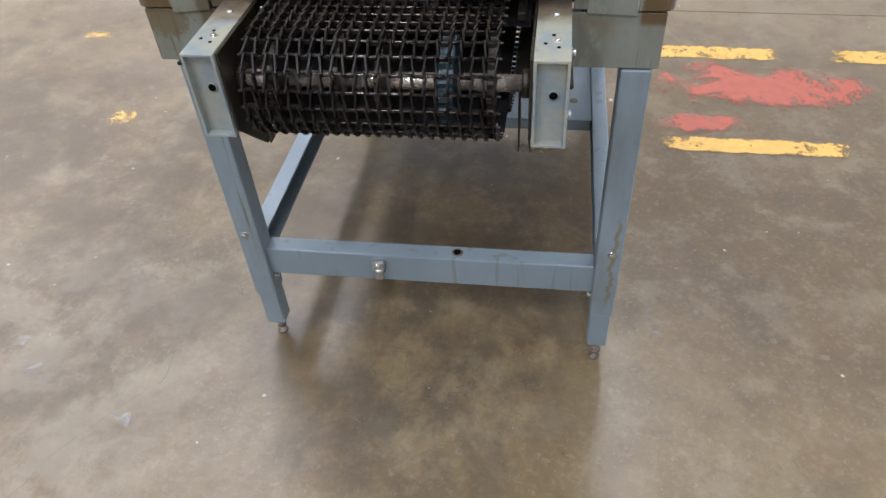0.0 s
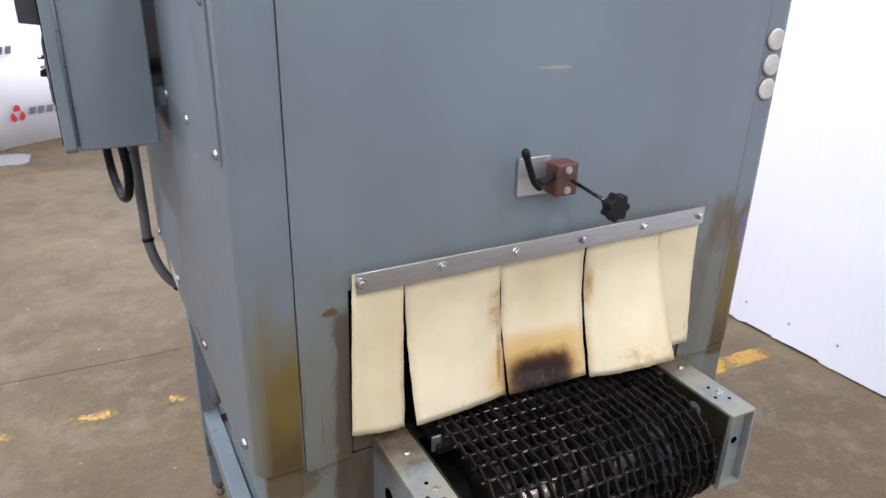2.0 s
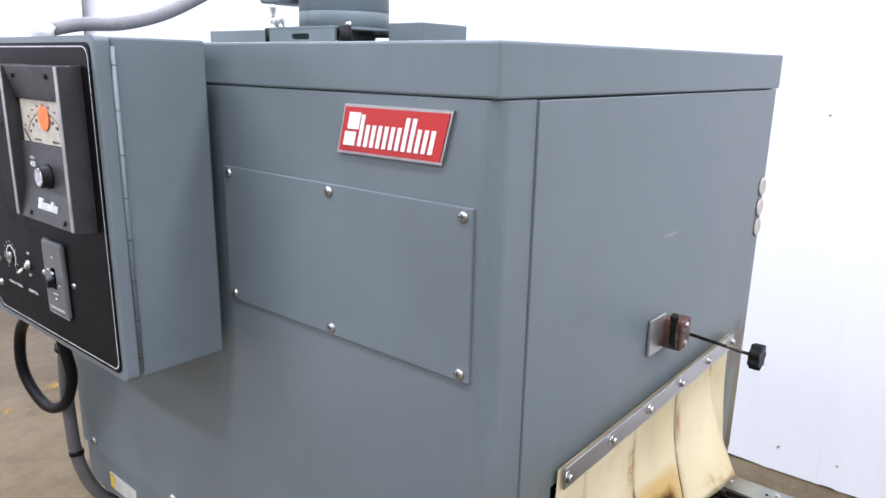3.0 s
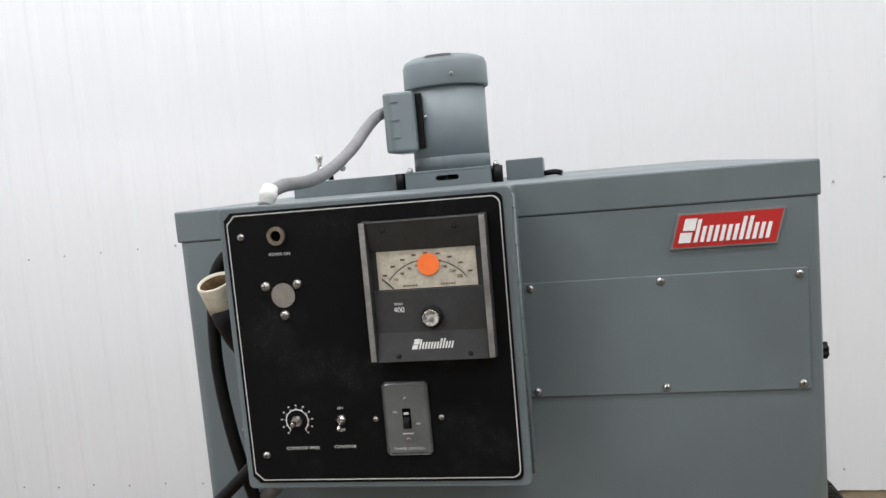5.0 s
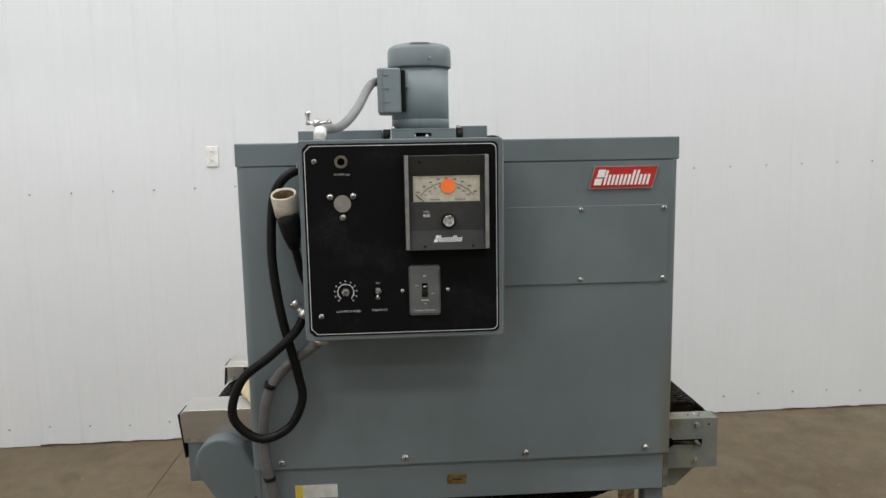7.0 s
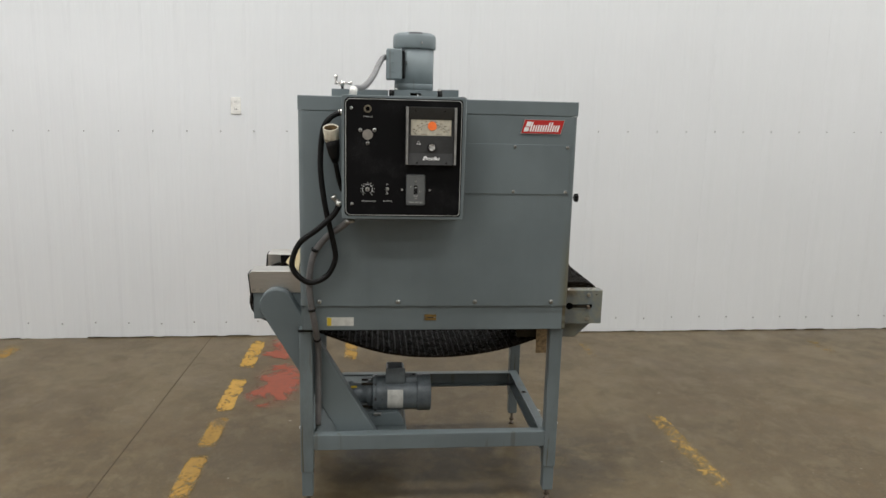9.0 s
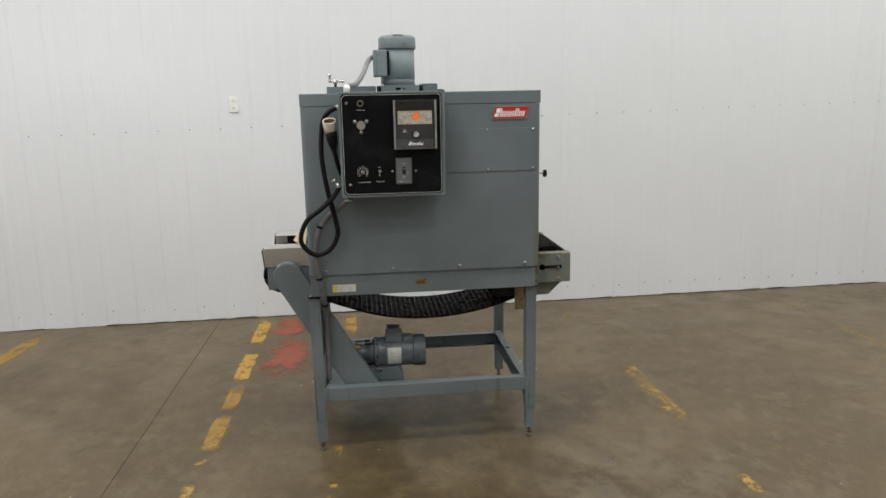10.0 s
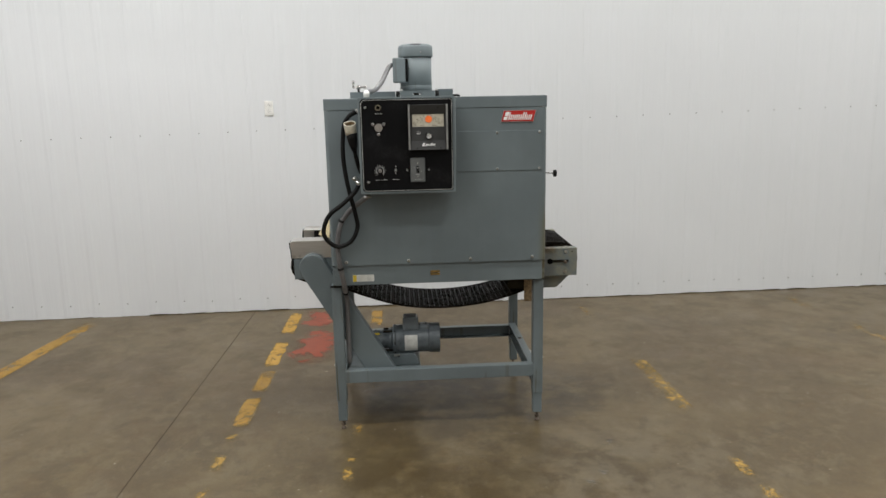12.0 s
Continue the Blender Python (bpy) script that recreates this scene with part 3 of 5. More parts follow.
def text(parent, words, at, size, material, name="lettering"):
    """Built-in font, on a face that looks to -x; at: the middle of the line."""
    cu = bpy.data.curves.new(name, "FONT")
    cu.body, cu.size, cu.align_x, cu.align_y, cu.extrude = words, size, "CENTER", "CENTER", 0.0002
    tmp = new("tmp", cu)
    me = bpy.data.meshes.new_from_object(tmp.evaluated_get(bpy.context.evaluated_depsgraph_get()))
    bpy.data.objects.remove(tmp)
    me.name = name
    me.materials.clear()
    me.materials.append(material)
    ob = new(name, me)
    place_under(ob, parent)
    ob.matrix_basis = Matrix(((0, 0, -1, at[0]), (-1, 0, 0, at[1]), (0, 1, 0, at[2]), (0, 0, 0, 1)))
    return ob


def ring_in(bm, c, r0, r1, x0, x1, a0=0, a1=360, seg=32):
    """A flat ring or arc facing -x; angles clockwise from the top, as seen."""
    full = a1 - a0 >= 360
    rows = []
    for k in range(seg + (0 if full else 1)):
        t = radians(a0 + (a1 - a0) * k / seg)
        y, z = -math.sin(t), math.cos(t)
        rows.append([bm.verts.new((x, c[0] + y * r, c[1] + z * r)) for x, r in ((x0, r0), (x0, r1), (x1, r1), (x1, r0))])
    n = len(rows)
    for k in range(n if full else n - 1):
        a, b = rows[k], rows[(k + 1) % n]
        for i in range(4):
            bm.faces.new((a[i], a[(i + 1) % 4], b[(i + 1) % 4], b[i]))
    if not full:
        bm.faces.new(rows[0]), bm.faces.new(rows[-1][::-1])
    return bm


# ---- the hall ----
def wall_x(y):
    return 2.795 - 0.022 * y


X0, X1, Y0, Y1 = -6.5, 2.9, -5.5, 9.5
JOINT = 3.705
bm = bmesh.new()
g = 0.003
rows = [(Y0, 0), (JOINT - g, 0), (JOINT - g, -0.008), (JOINT + g, -0.008), (JOINT + g, 0), (Y1, 0)]
vs = [(bm.verts.new((X0, y, z)), bm.verts.new((X1 + 0.3, y, z))) for y, z in rows]
for a, b in zip(vs, vs[1:]):
    bm.faces.new((a[0], a[1], b[1], b[0]))
box_in(bm, X0, X1 + 0.3, Y0, Y1, -0.2, -0.02)
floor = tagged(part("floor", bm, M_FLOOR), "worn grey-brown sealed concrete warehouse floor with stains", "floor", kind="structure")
bm = rbox(X0, wall_x(JOINT), JOINT - g + 0.0005, JOINT + g - 0.0005, -0.0075, -0.0015, 0)
part("joint_filler", bm, M_JOINT, floor, "dark filled expansion joint")

east = tagged(part("wall_east", slab([(wall_x(Y0) + 0.02, Y0), (wall_x(Y1) + 0.02, Y1), (wall_x(Y1) + 0.3, Y1), (wall_x(Y0) + 0.3, Y0)], "z", 0.0, CEIL), M_BACK),
              "white ribbed steel liner wall with rows of screws", "wall", kind="structure")
PITCH = 0.229


def liner_panel(seed):
    """Four ribs of rolled sheet with an uneven lower edge."""
    rnd = random.Random(seed)
    bm = bmesh.new()
    prof = []
    for k in range(4):
        y = k * PITCH
        prof += [(0, y), (0, y + 0.150), (-0.003, y + 0.175), (-0.003, y + 0.205), (0, y + 0.2285)]
    prof += [(-0.0006, 4 * PITCH), (-0.0012, 4 * PITCH + 0.006)]
    foot = [0.002 + 0.008 * rnd.random() ** 2 for _ in prof]
    lo = [bm.verts.new((x, y, z)) for (x, y), z in zip(prof, foot)]
    hi = [bm.verts.new((x, y, CEIL)) for x, y in prof]
    bl = [bm.verts.new((x + 0.004, y, z)) for (x, y), z in zip(prof, foot)]
    for i in range(len(prof) - 1):
        bm.faces.new((lo[i], hi[i], hi[i + 1], lo[i + 1]))
        bm.faces.new((lo[i], lo[i + 1], bl[i + 1], bl[i]))
    return mesh_of("wall_panel", bm, M_WALL)


panel_meshes = [liner_panel(k) for k in range(5)]
slope = math.degrees(math.atan(0.022))
for i in range(16):
    y = Y0 + i * 4 * PITCH
    ob = new("wall_panel", panel_meshes[i * 3 % 5])
    place_under(ob, east)
    ob.matrix_basis = pose(wall_x(y), y, random.uniform(-0.003, 0.003), 0, 0, slope)
    for k in range(4):
        ys = y + k * PITCH + 0.165
        if -2.6 < ys < 6.4:
            screw(east, (wall_x(ys) - 0.004, ys, 1.572 - 0.0195 * ys), (-1, 0, 0), 0.0055, 0.004, M_WSCREW)
            screw(east, (wall_x(ys) - 0.004, ys, 0.112 + random.uniform(-0.008, 0.008)), (-1, 0, 0), 0.006, 0.004, M_WSCREW)
for name, a in (("wall_west", (X0 - 0.2, X0, Y0, Y1)), ("wall_south", (X0 - 0.2, X1 + 0.3, Y0 - 0.2, Y0)), ("wall_north", (X0 - 0.2, X1 + 0.3, Y1, Y1 + 0.2))):
    tagged(part(name, rbox(*a, 0.0, CEIL, 0), M_ROOM), "plain pale painted hall wall", "wall", kind="structure")
tagged(part("ceiling", rbox(X0 - 0.2, X1 + 0.3, Y0 - 0.2, Y1 + 0.2, CEIL, CEIL + 0.2, 0), M_CEIL), "plain pale hall ceiling deck", "ceiling", kind="structure")

# painted floor lines: along x at five distances, in broken lengths
SOLID = [(1.98, 2.62, 3.337, 0.112), (1.28, 1.85, 3.335, 0.112), (1.3, 1.95, 2.70, 0.09)]
FADED = [(0.83, 1.22, 3.325, 0.105), (0.36, 0.78, 3.33, 0.105), (0.9, 2.58, 5.115, 0.12, -0.155), (2.12, 2.64, 2.672, 0.1)]
SCRAPED = [(0.33, 1.16, 0.945, 0.105)]
SMALL = [(-0.14, 0.085, 3.345, 0.075), (-0.48, -0.25, 3.337, 0.08), (-0.62, -0.51, 3.258, 0.06), (-1.12, -0.92, 3.316, 0.09), (-0.28, -0.12, 2.727, 0.075), (-0.09, -0.03, 2.718, 0.06), (-0.67, -0.54, 2.7, 0.12), (-0.42, -0.19, 0.953, 0.09), (-0.62, -0.46, 0.94, 0.08), (0.19, 0.29, 3.347, 0.08)]
PADS = [(-0.68, -0.26, 7.06, 0.34)]
WORN = [(2.15, 2.6, 0.975, 0.07), (0.9, 1.85, -0.87, 0.1), (2.15, 2.6, -0.84, 0.1), (0.82, 1.0, 2.63, 0.08), (0.15, 0.35, 2.715, 0.07),
        (-0.85, -0.68, 5.02, 0.07), (-0.32, 0.05, 5.023, 0.07), (0.4, 0.9, 4.95, 0.1), (-0.6, 0.08, 6.62, 0.09)]
RED = [(1.3, 2.12, 3.095, 0.36), (2.14, 2.64, 3.14, 0.34), (1.27, 1.7, 2.83, 0.13), (-0.66, -0.54, 3.24, 0.06)]
SCUFFS = [(-0.46, -0.31, 1.645, 0.1), (-0.33, -0.22, 1.57, 0.09), (0.12, 0.2, 1.905, 0.08), (0.39, 0.47, 1.36, 0.08), (-0.06, 0.05, 1.455, 0.07), (1.12, 1.3, 1.9, 0.16)]
for rows, material, label, cat in ((SOLID, M_YLINE, "chipped yellow paint line on the concrete floor", "floor marking"), (FADED, M_YFADED, "faded yellow paint line on the concrete floor", "floor marking"), (WORN, M_YWORN, "nearly worn away yellow paint mark on the concrete floor", "floor marking"),
                                   (SCRAPED, M_YSCRAPED, "scraped yellow paint line on the concrete floor", "floor marking"), (SMALL, M_YSMALL, "small leftover yellow paint fleck on the concrete floor", "floor marking"), (PADS, M_PAD, "pale square patch on the concrete floor", "floor marking"),
                                   (RED, M_RFLOOR, "worn red paint patch on the concrete floor", "floor marking"), (SCUFFS, M_SCUFF, "pale scuffed patch on the concrete floor", "floor marking")):
    for x0, x1, yc, w, *turn in rows:
        dy = turn[0] if turn else 0.0
        bm = bmesh.new()
        q = [bm.verts.new(p) for p in ((x0, yc - w / 2, 0.0022), (x1, yc + dy - w / 2, 0.0022), (x1, yc + dy + w / 2, 0.0022), (x0, yc + w / 2, 0.0022))]
        bm.faces.new(q)
        tagged(part("floor_marking", bm, material), label, cat, "painted floor marks", "structure")


def floor_crack(pts, w):
    bm = bmesh.new()
    line = smooth_line([(x, y, 0.0012) for x, y in pts], 0.03)
    prev = None
    for i, p in enumerate(line):
        d = (line[min(i + 1, len(line) - 1)] - line[max(i - 1, 0)]).normalized()
        n = Vector((-d.y, d.x, 0))
        j = Vector((noise.noise(p * 17) * 0.012, noise.noise(p * 13 + Vector((5, 0, 0))) * 0.012, 0))
        ww = w * (0.4 + random.random())
        cur = (bm.verts.new(p + j + n * ww / 2), bm.verts.new(p + j - n * ww / 2))
        if prev:
            bm.faces.new((prev[0], prev[1], cur[1], cur[0]))
        prev = cur
    part("crack", bm, M_CRACK, floor, "hairline crack in the concrete")


floor_crack([(-0.34, 1.08), (-0.155, 1.253), (-0.125, 1.34), (-0.049, 1.456), (0.023, 1.557), (0.055, 1.6), (0.025, 1.736), (0.07, 1.865), (0.101, 1.952), (0.13, 2.04), (0.3, 2.3), (0.36, 2.7)], 0.0009)
for line in ([(0.524, 1.685), (0.597, 1.621), (0.681, 1.572)], [(0.429, 1.567), (0.491, 1.553), (0.556, 1.519)], [(0.656, 1.472), (0.694, 1.451), (0.749, 1.474)], [(0.78, 1.62), (0.83, 1.56), (0.85, 1.5)]):
    floor_crack(line, 0.0018)

# wall outlet
outlet = root("wall_outlet", (wall_x(3.49), 3.487, 1.68))
tagged(outlet, "white duplex power outlet with cover plate on the ribbed wall", "outlet")
wx = wall_x(3.487) - 0.008
part("cover_plate", rbox(wx, wx + 0.014, 3.452, 3.522, 1.621, 1.739, 0.004), M_IVORY, outlet)
for dz in (-0.025, 0.025):
    sk = part("socket", slab([(3.487 + 0.016 * math.cos(a), 1.68 + dz + 0.014 * math.sin(a)) for a in [2 * math.pi * k / 16 for k in range(16)]], "x", wx - 0.0025, wx + 0.002), M_IVORY, outlet)
    for dy in (-0.006, 0.006):
        part("slot", rbox(wx - 0.0035, wx - 0.002, 3.487 + dy - 0.0012, 3.487 + dy + 0.0012, 1.68 + dz - 0.003, 1.68 + dz + 0.006, 0), M_INK, sk)

# printed banner
banner_line = smooth_line([(-4.2, 3.75, 0), (-2.6, 5.3, 0), (-1.483, 6.395, 0), (-0.813, 7.03, 0), (-0.42, 7.4, 0), (-0.1, 7.62, 0), (0.5, 7.78, 0), (1.5, 7.85, 0), (2.55, 7.85, 0)], 0.08)
bm = bmesh.new()
cols = []
for i, p in enumerate(banner_line):
    fold = 0.012 * noise.noise(Vector((i * 0.35, 0, 0)))
    d = (banner_line[min(i + 1, len(banner_line) - 1)] - banner_line[max(i - 1, 0)]).normalized()
    n = Vector((d.y, -d.x, 0))
    cols.append([bm.verts.new(p + n * (fold * (1 - z / 3) + off) + Vector((0, 0, z))) for z, off in ((0.005, 0), (0.6, 0), (1.3, 0), (2.6, 0), (2.6, -0.004), (0.005, -0.004))])
for a, b in zip(cols, cols[1:]):
    for k in range(6):
        bm.faces.new((a[k], a[(k + 1) % 6], b[(k + 1) % 6], b[k])).smooth = k < 3
banner = tagged(part("banner", bm, M_BANNER), "white vinyl backdrop banner with rows of red and grey printed marks", "banner")
lengths = [0.0]
for p, q in zip(banner_line, banner_line[1:]):
    lengths.append(lengths[-1] + (q - p).length)
start = lengths[min(range(len(banner_line)), key=lambda i: (banner_line[i] - Vector((-1.483, 6.395, 0))).length)]


def along(s, z, off):
    """A point of the banner, s metres along it, z up and off in front."""
    s += start
    i = max(k for k in range(len(lengths) - 1) if lengths[k] <= s)
    d = (banner_line[i + 1] - banner_line[i]).normalized()
    return banner_line[i] + d * (s - lengths[i]) + Vector((d.y, -d.x, 0)) * off + Vector((0, 0, z))


def mark(s, z):
    """A red three-lobed ring mark and five slanted grey bars."""
    def P(a, b, off):
        return along(s + a, z + b, off)

    def patch(name, poly, material):
        bm = bmesh.new()
        bm.faces.new([bm.verts.new(P(a, b, 0.022)) for a, b in poly])
        part(name, bm, material, banner)
    for k in range(3):
        t = radians(90 + 120 * k)
        cx, cz = 0.038 * math.cos(t), 0.038 * math.sin(t)
        out = [(cx + 0.032 * math.cos(t + radians(a)), cz + 0.036 * math.sin(t + radians(a))) for a in (-115, -70, -20, 20, 70, 115)]
        patch("red_mark", out, M_LOGO_RED)
    for k in range(5):
        a = 0.1 + k * 0.072
        patch("grey_bar", [(a, -0.02), (a + 0.05, -0.02), (a + 0.064, 0.036), (a + 0.014, 0.036)], M_LOGO_GREY)


for r in range(4):
    for c in range(-3, 4):
        s = 0.046 + 0.766 * c + (0.366 if r % 2 else 0)
        if -2.2 < s < 2.3:
            mark(s, 0.262 + 0.485 * r)

# ---- the shrink tunnel ----
tunnel = root("shrink_tunnel", BASE)
# the machine stands a degree out of level on its levelling bolts
LEAN, PIVOT = radians(1.05), Vector((0.2, 0.0, 1.45))
tunnel.matrix_basis = Matrix.Translation(PIVOT) @ Matrix.Rotation(-LEAN, 4, "Y") @ Matrix.Translation(-PIVOT) @ Matrix.Translation(BASE)
tagged(tunnel, "blue-grey enamelled steel shrink tunnel with wire conveyor on legs", "machine")
XF, XB, YN, YF, ZT = 0.200, 1.103, 1.745, 2.795, 1.670


def shell(flip):
    """A long side with rounded corners that returns a little way round both ends."""
    r, ret, th = 0.02, 0.056 if flip else 0.066, 0.014

    def run(o, rr):
        pts = [(ret, YN + o)]
        for k in range(7):
            a = radians(270 - 15 * k)
            pts.append((r + rr * math.cos(a), YN + r + rr * math.sin(a)))
        for k in range(7):
            a = radians(180 - 15 * k)
            pts.append((r + rr * math.cos(a), YF - r + rr * math.sin(a)))
        return pts + [(ret, YF - o)]
    poly = run(0, r) + run(th, r - th)[::-1]
    poly = [((XF + u) if not flip else (XB - u), v) for u, v in poly]
    return slab(poly, "z", 0.876, 1.6148)


part("front_shell", shell(False), M_GREASE, tunnel, "blue-grey front casing with baked yellow-brown grease at one end")
part("rear_shell", shell(True), M_GREASE, tunnel, "blue-grey rear casing with baked yellow-brown grease at one end")
lid = part("lid", slab([(XF, 1.6158), (XB, 1.6158), (XB, ZT + 0.0065), (XF, ZT)], "y", YN, YF, 0.003), M_PAINT, tunnel)
part("roof_plate", rbox(XF + 0.02, XB - 0.02, YN + 0.02, YF - 0.02, 1.6, 1.625, 0), M_PAINT, tunnel)
for near in (True, False):
    a, b = (YN - 0.0025, YN + 0.006) if near else (YF - 0.006, YF + 0.0025)
    u = [(0.2675, 0.866), (0.336, 0.872), (0.338, 1.14), (0.962, 1.14), (0.966, 0.872), (1.0438, 0.868), (1.0438, 1.6138), (0.2675, 1.6138)]
    part("end_panel", slab(u, "y", a, b, 0.0012), M_GREASE if near else M_PAINT, tunnel, "flat end panel with a curtained opening" + (", grease-stained at the foot" if near else ""))
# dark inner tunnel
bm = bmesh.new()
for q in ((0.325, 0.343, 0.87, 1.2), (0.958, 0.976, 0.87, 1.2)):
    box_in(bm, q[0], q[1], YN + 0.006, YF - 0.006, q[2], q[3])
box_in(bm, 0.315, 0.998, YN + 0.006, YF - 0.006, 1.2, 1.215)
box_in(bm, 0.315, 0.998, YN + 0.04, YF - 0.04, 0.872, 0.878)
part("tunnel_liner", bm, M_LINER, tunnel, "near-black tunnel lining")
for x0, x1 in ((0.338, 0.372), (0.945, 0.976)):
    part("liner_bracket", rbox(x0, x1, YN + 0.002, YN + 0.012, 0.876, 0.95, 0.002), M_GREASE, tunnel)

# skirt below the casing
SK0, SK1 = 0.775, 0.8735
part("front_skirt", rbox(XF + 0.012, XF + 0.026, YN + 0.016, YF - 0.016, SK0, SK1 + 0.01, 0.002), M_PAINT, tunnel)
part("rear_skirt", rbox(XB - 0.026, XB - 0.012, YN + 0.016, YF - 0.016, SK0, SK1 + 0.01, 0.002), M_PAINT, tunnel)
for ya, yb, m in ((YN + 0.003, YN + 0.016, M_GREASE), (YF - 0.016, YF - 0.003, M_PAINT)):
    r = 0.005
    poly = [(0.212, SK1 - 0.002), (0.212, SK0 + r)] + [(0.212 + r - r * math.cos(radians(a)), SK0 + r - r * math.sin(radians(a))) for a in (30, 60, 90)] + [(0.378, SK0), (0.378, SK1 - 0.002)]
    part("end_skirt", slab(poly, "y", ya, yb, 0.001), m, tunnel)
    part("end_skirt", slab([(2 * 0.6515 - u, v) for u, v in poly][::-1], "y", ya, yb, 0.001), m, tunnel)
for y in (2.722, 2.420, 2.118, 1.813):
    screw(tunnel, (XF - 0.0005, y, 0.893), (-1, 0, 0), 0.0085, 0.006)

# inspection panel on the front
insp = part("inspection_panel", rbox(XF - 0.0035, XF + 0.001, 1.769, 2.2, 1.3195, 1.5085, 0.001), M_PAINT, tunnel)
for y in (1.781, 1.984, 2.187):
    for z in (1.4995, 1.329):
        screw(insp, (XF - 0.0035, y, z), (-1, 0, 0), 0.0062, 0.004)

# red badge: plain strokes, no letters
def slanted(y0, y1, z0, z1, x0, x1, lean=0.27):
    """y0 is the end that shows on the reader's left; the top leans to the reader's right."""
    zc = (z0 + z1) / 2
    poly = [(y0 + (zc - z0) * lean, z0), (y1 + (zc - z0) * lean, z0), (y1 - (z1 - zc) * lean, z1), (y0 - (z1 - zc) * lean, z1)]
    return slab(poly, "x", x0, x1)


badge = part("badge", slanted(1.9597, 1.8035, 1.548, 1.603, XF - 0.004, XF), M_ALU, tunnel, "red enamel badge with a white rim and white strokes")
part("badge_field", slanted(1.9567, 1.8065, 1.5508, 1.6002, XF - 0.0052, XF - 0.0035), M_RED, badge)


def strokes(parent, yl, yr, z0, z1, x0, x1, material):
    """White wordmark as plain slanted bars: one tall block, then a row of uprights."""
    w, h = yl - yr, z1 - z0
    for a, b, c, d in ((0.0, 0.13, 0.0, 0.42), (0.02, 0.15, 0.5, 1.0)) + tuple(
            (0.165 + 0.069 * k, 0.165 + 0.069 * k + 0.04, 0.0, (0.95 if k in (0, 7, 8) else 0.66)) for k in range(12)):
        zc = z0 + h * (c + d) / 2
        sh = -(zc - (z0 + z1) / 2) * 0.27
        part("stroke", slanted(yl - a * w + sh, yl - b * w + sh, z0 + c * h, z0 + d * h, x0, x1), material, parent)


strokes(badge, 1.95, 1.813, 1.5575, 1.5945, XF - 0.0062, XF - 0.0050, M_WHITE)

# label and brass plate on the skirt
lab = part("label", rbox(XF + 0.0105, XF + 0.013, 2.591, 2.695, 0.7925, 0.8265, 0), M_GREYLABEL, tunnel, "silver adhesive label with a yellow end")
part("yellow_end", rbox(XF + 0.0097, XF + 0.012, 2.677, 2.694, 0.7935, 0.8255, 0), M_YELLOW, lab)
bp = part("rating_plate", rbox(XF + 0.0095, XF + 0.013, 2.268, 2.315, 0.8135, 0.8375, 0.0008), M_BRASS, tunnel, "small brass rating plate")
for y in (2.273, 2.310):
    screw(bp, (XF + 0.0095, y, 0.8255), (-1, 0, 0), 0.0025, 0.0015)
part("rating_lines", rbox(XF + 0.0091, XF + 0.01, 2.28, 2.303, 0.8235, 0.8275, 0), M_INK, bp)

# near end: cap plugs, curtain bar, curtains, damper handle
for z in (1.433, 1.3935, 1.355):
    part("cap_plug", lathe([(0, 0.0175), (0.0025, 0.0175), (0.004, 0.0145)], (1.068, YN - 0.001, z), (0, -1, 0), 24), M_CAPPLUG, tunnel, "round greyish cream cap plug")
TILT_BAR = 0.006
bar = part("curtain_bar", slab([(0.344, 1.14), (0.956, 1.14 + 0.612 * TILT_BAR), (0.956, 1.169 + 0.612 * TILT_BAR), (0.344, 1.169)], "y", YN - 0.0185, YN - 0.0155, 0.0006), M_BAR, tunnel, "brushed aluminium clamp bar")
for k in range(6):
    x = 0.35 + k * 0.119
    hex_bolt(bar, (x, YN - 0.0185, 1.1555 + (x - 0.346) * TILT_BAR), (0, -1, 0), 0.0052, 0.006)


def curtain(x0, x1, left, right, bow, top=1.166, y0=YN - 0.010):
    """A stiff glass-cloth flap clamped at the top; left, right: its lower corners; bow: how far its middle is sucked in."""
    bm = bmesh.new()
    nu, nv = 12, 24
    left, right = Vector(left), Vector(right)
    grid = []
    for side in (0, 1):
        for j in range(nv + 1):
            t = j / nv
            row = []
            for i in range(nu + 1):
                s = i / nu
                low = left.lerp(right, s)
                xt, zt = x0 + (x1 - x0) * s, top + (x0 + (x1 - x0) * s - 0.346) * TILT_BAR
                x = xt + (low.x - xt) * t ** 1.3 + 0.0016 * noise.noise(Vector((s * 2, t * 9, x0 * 50))) * (1 if i in (0, nu) else 0.3)
                z = zt + (low.z - zt) * t + 0.0022 * noise.noise(Vector((s * 7, 3.0, x0 * 40))) * t ** 6
                y = y0 + (low.y - y0) * t ** 1.8 + bow * math.sin(math.pi * t) * (1 - 0.6 * t) - 0.004 * math.sin(math.pi * s) * t
                y += 0.003 * noise.noise(Vector((x * 14, z * 11, 0))) * t
                row.append(bm.verts.new((x, y - 0.0008 * (1 - side) + 0.0008 * side, z)))
            grid.append(row)
    n = nv + 1
    for j in range(nv):
        for i in range(nu):
            bm.faces.new((grid[j][i], grid[j][i + 1], grid[j + 1][i + 1], grid[j + 1][i])).smooth = True
            bm.faces.new((grid[n + j][i], grid[n + j + 1][i], grid[n + j + 1][i + 1], grid[n + j][i + 1])).smooth = True
    for j in range(nv):
        bm.faces.new((grid[j][0], grid[j + 1][0], grid[n + j + 1][0], grid[n + j][0]))
        bm.faces.new((grid[j][nu], grid[n + j][nu], grid[n + j + 1][nu], grid[j + 1][nu]))
    bm.faces.new(grid[nv] + grid[2 * nv + 1][::-1])
    return bm


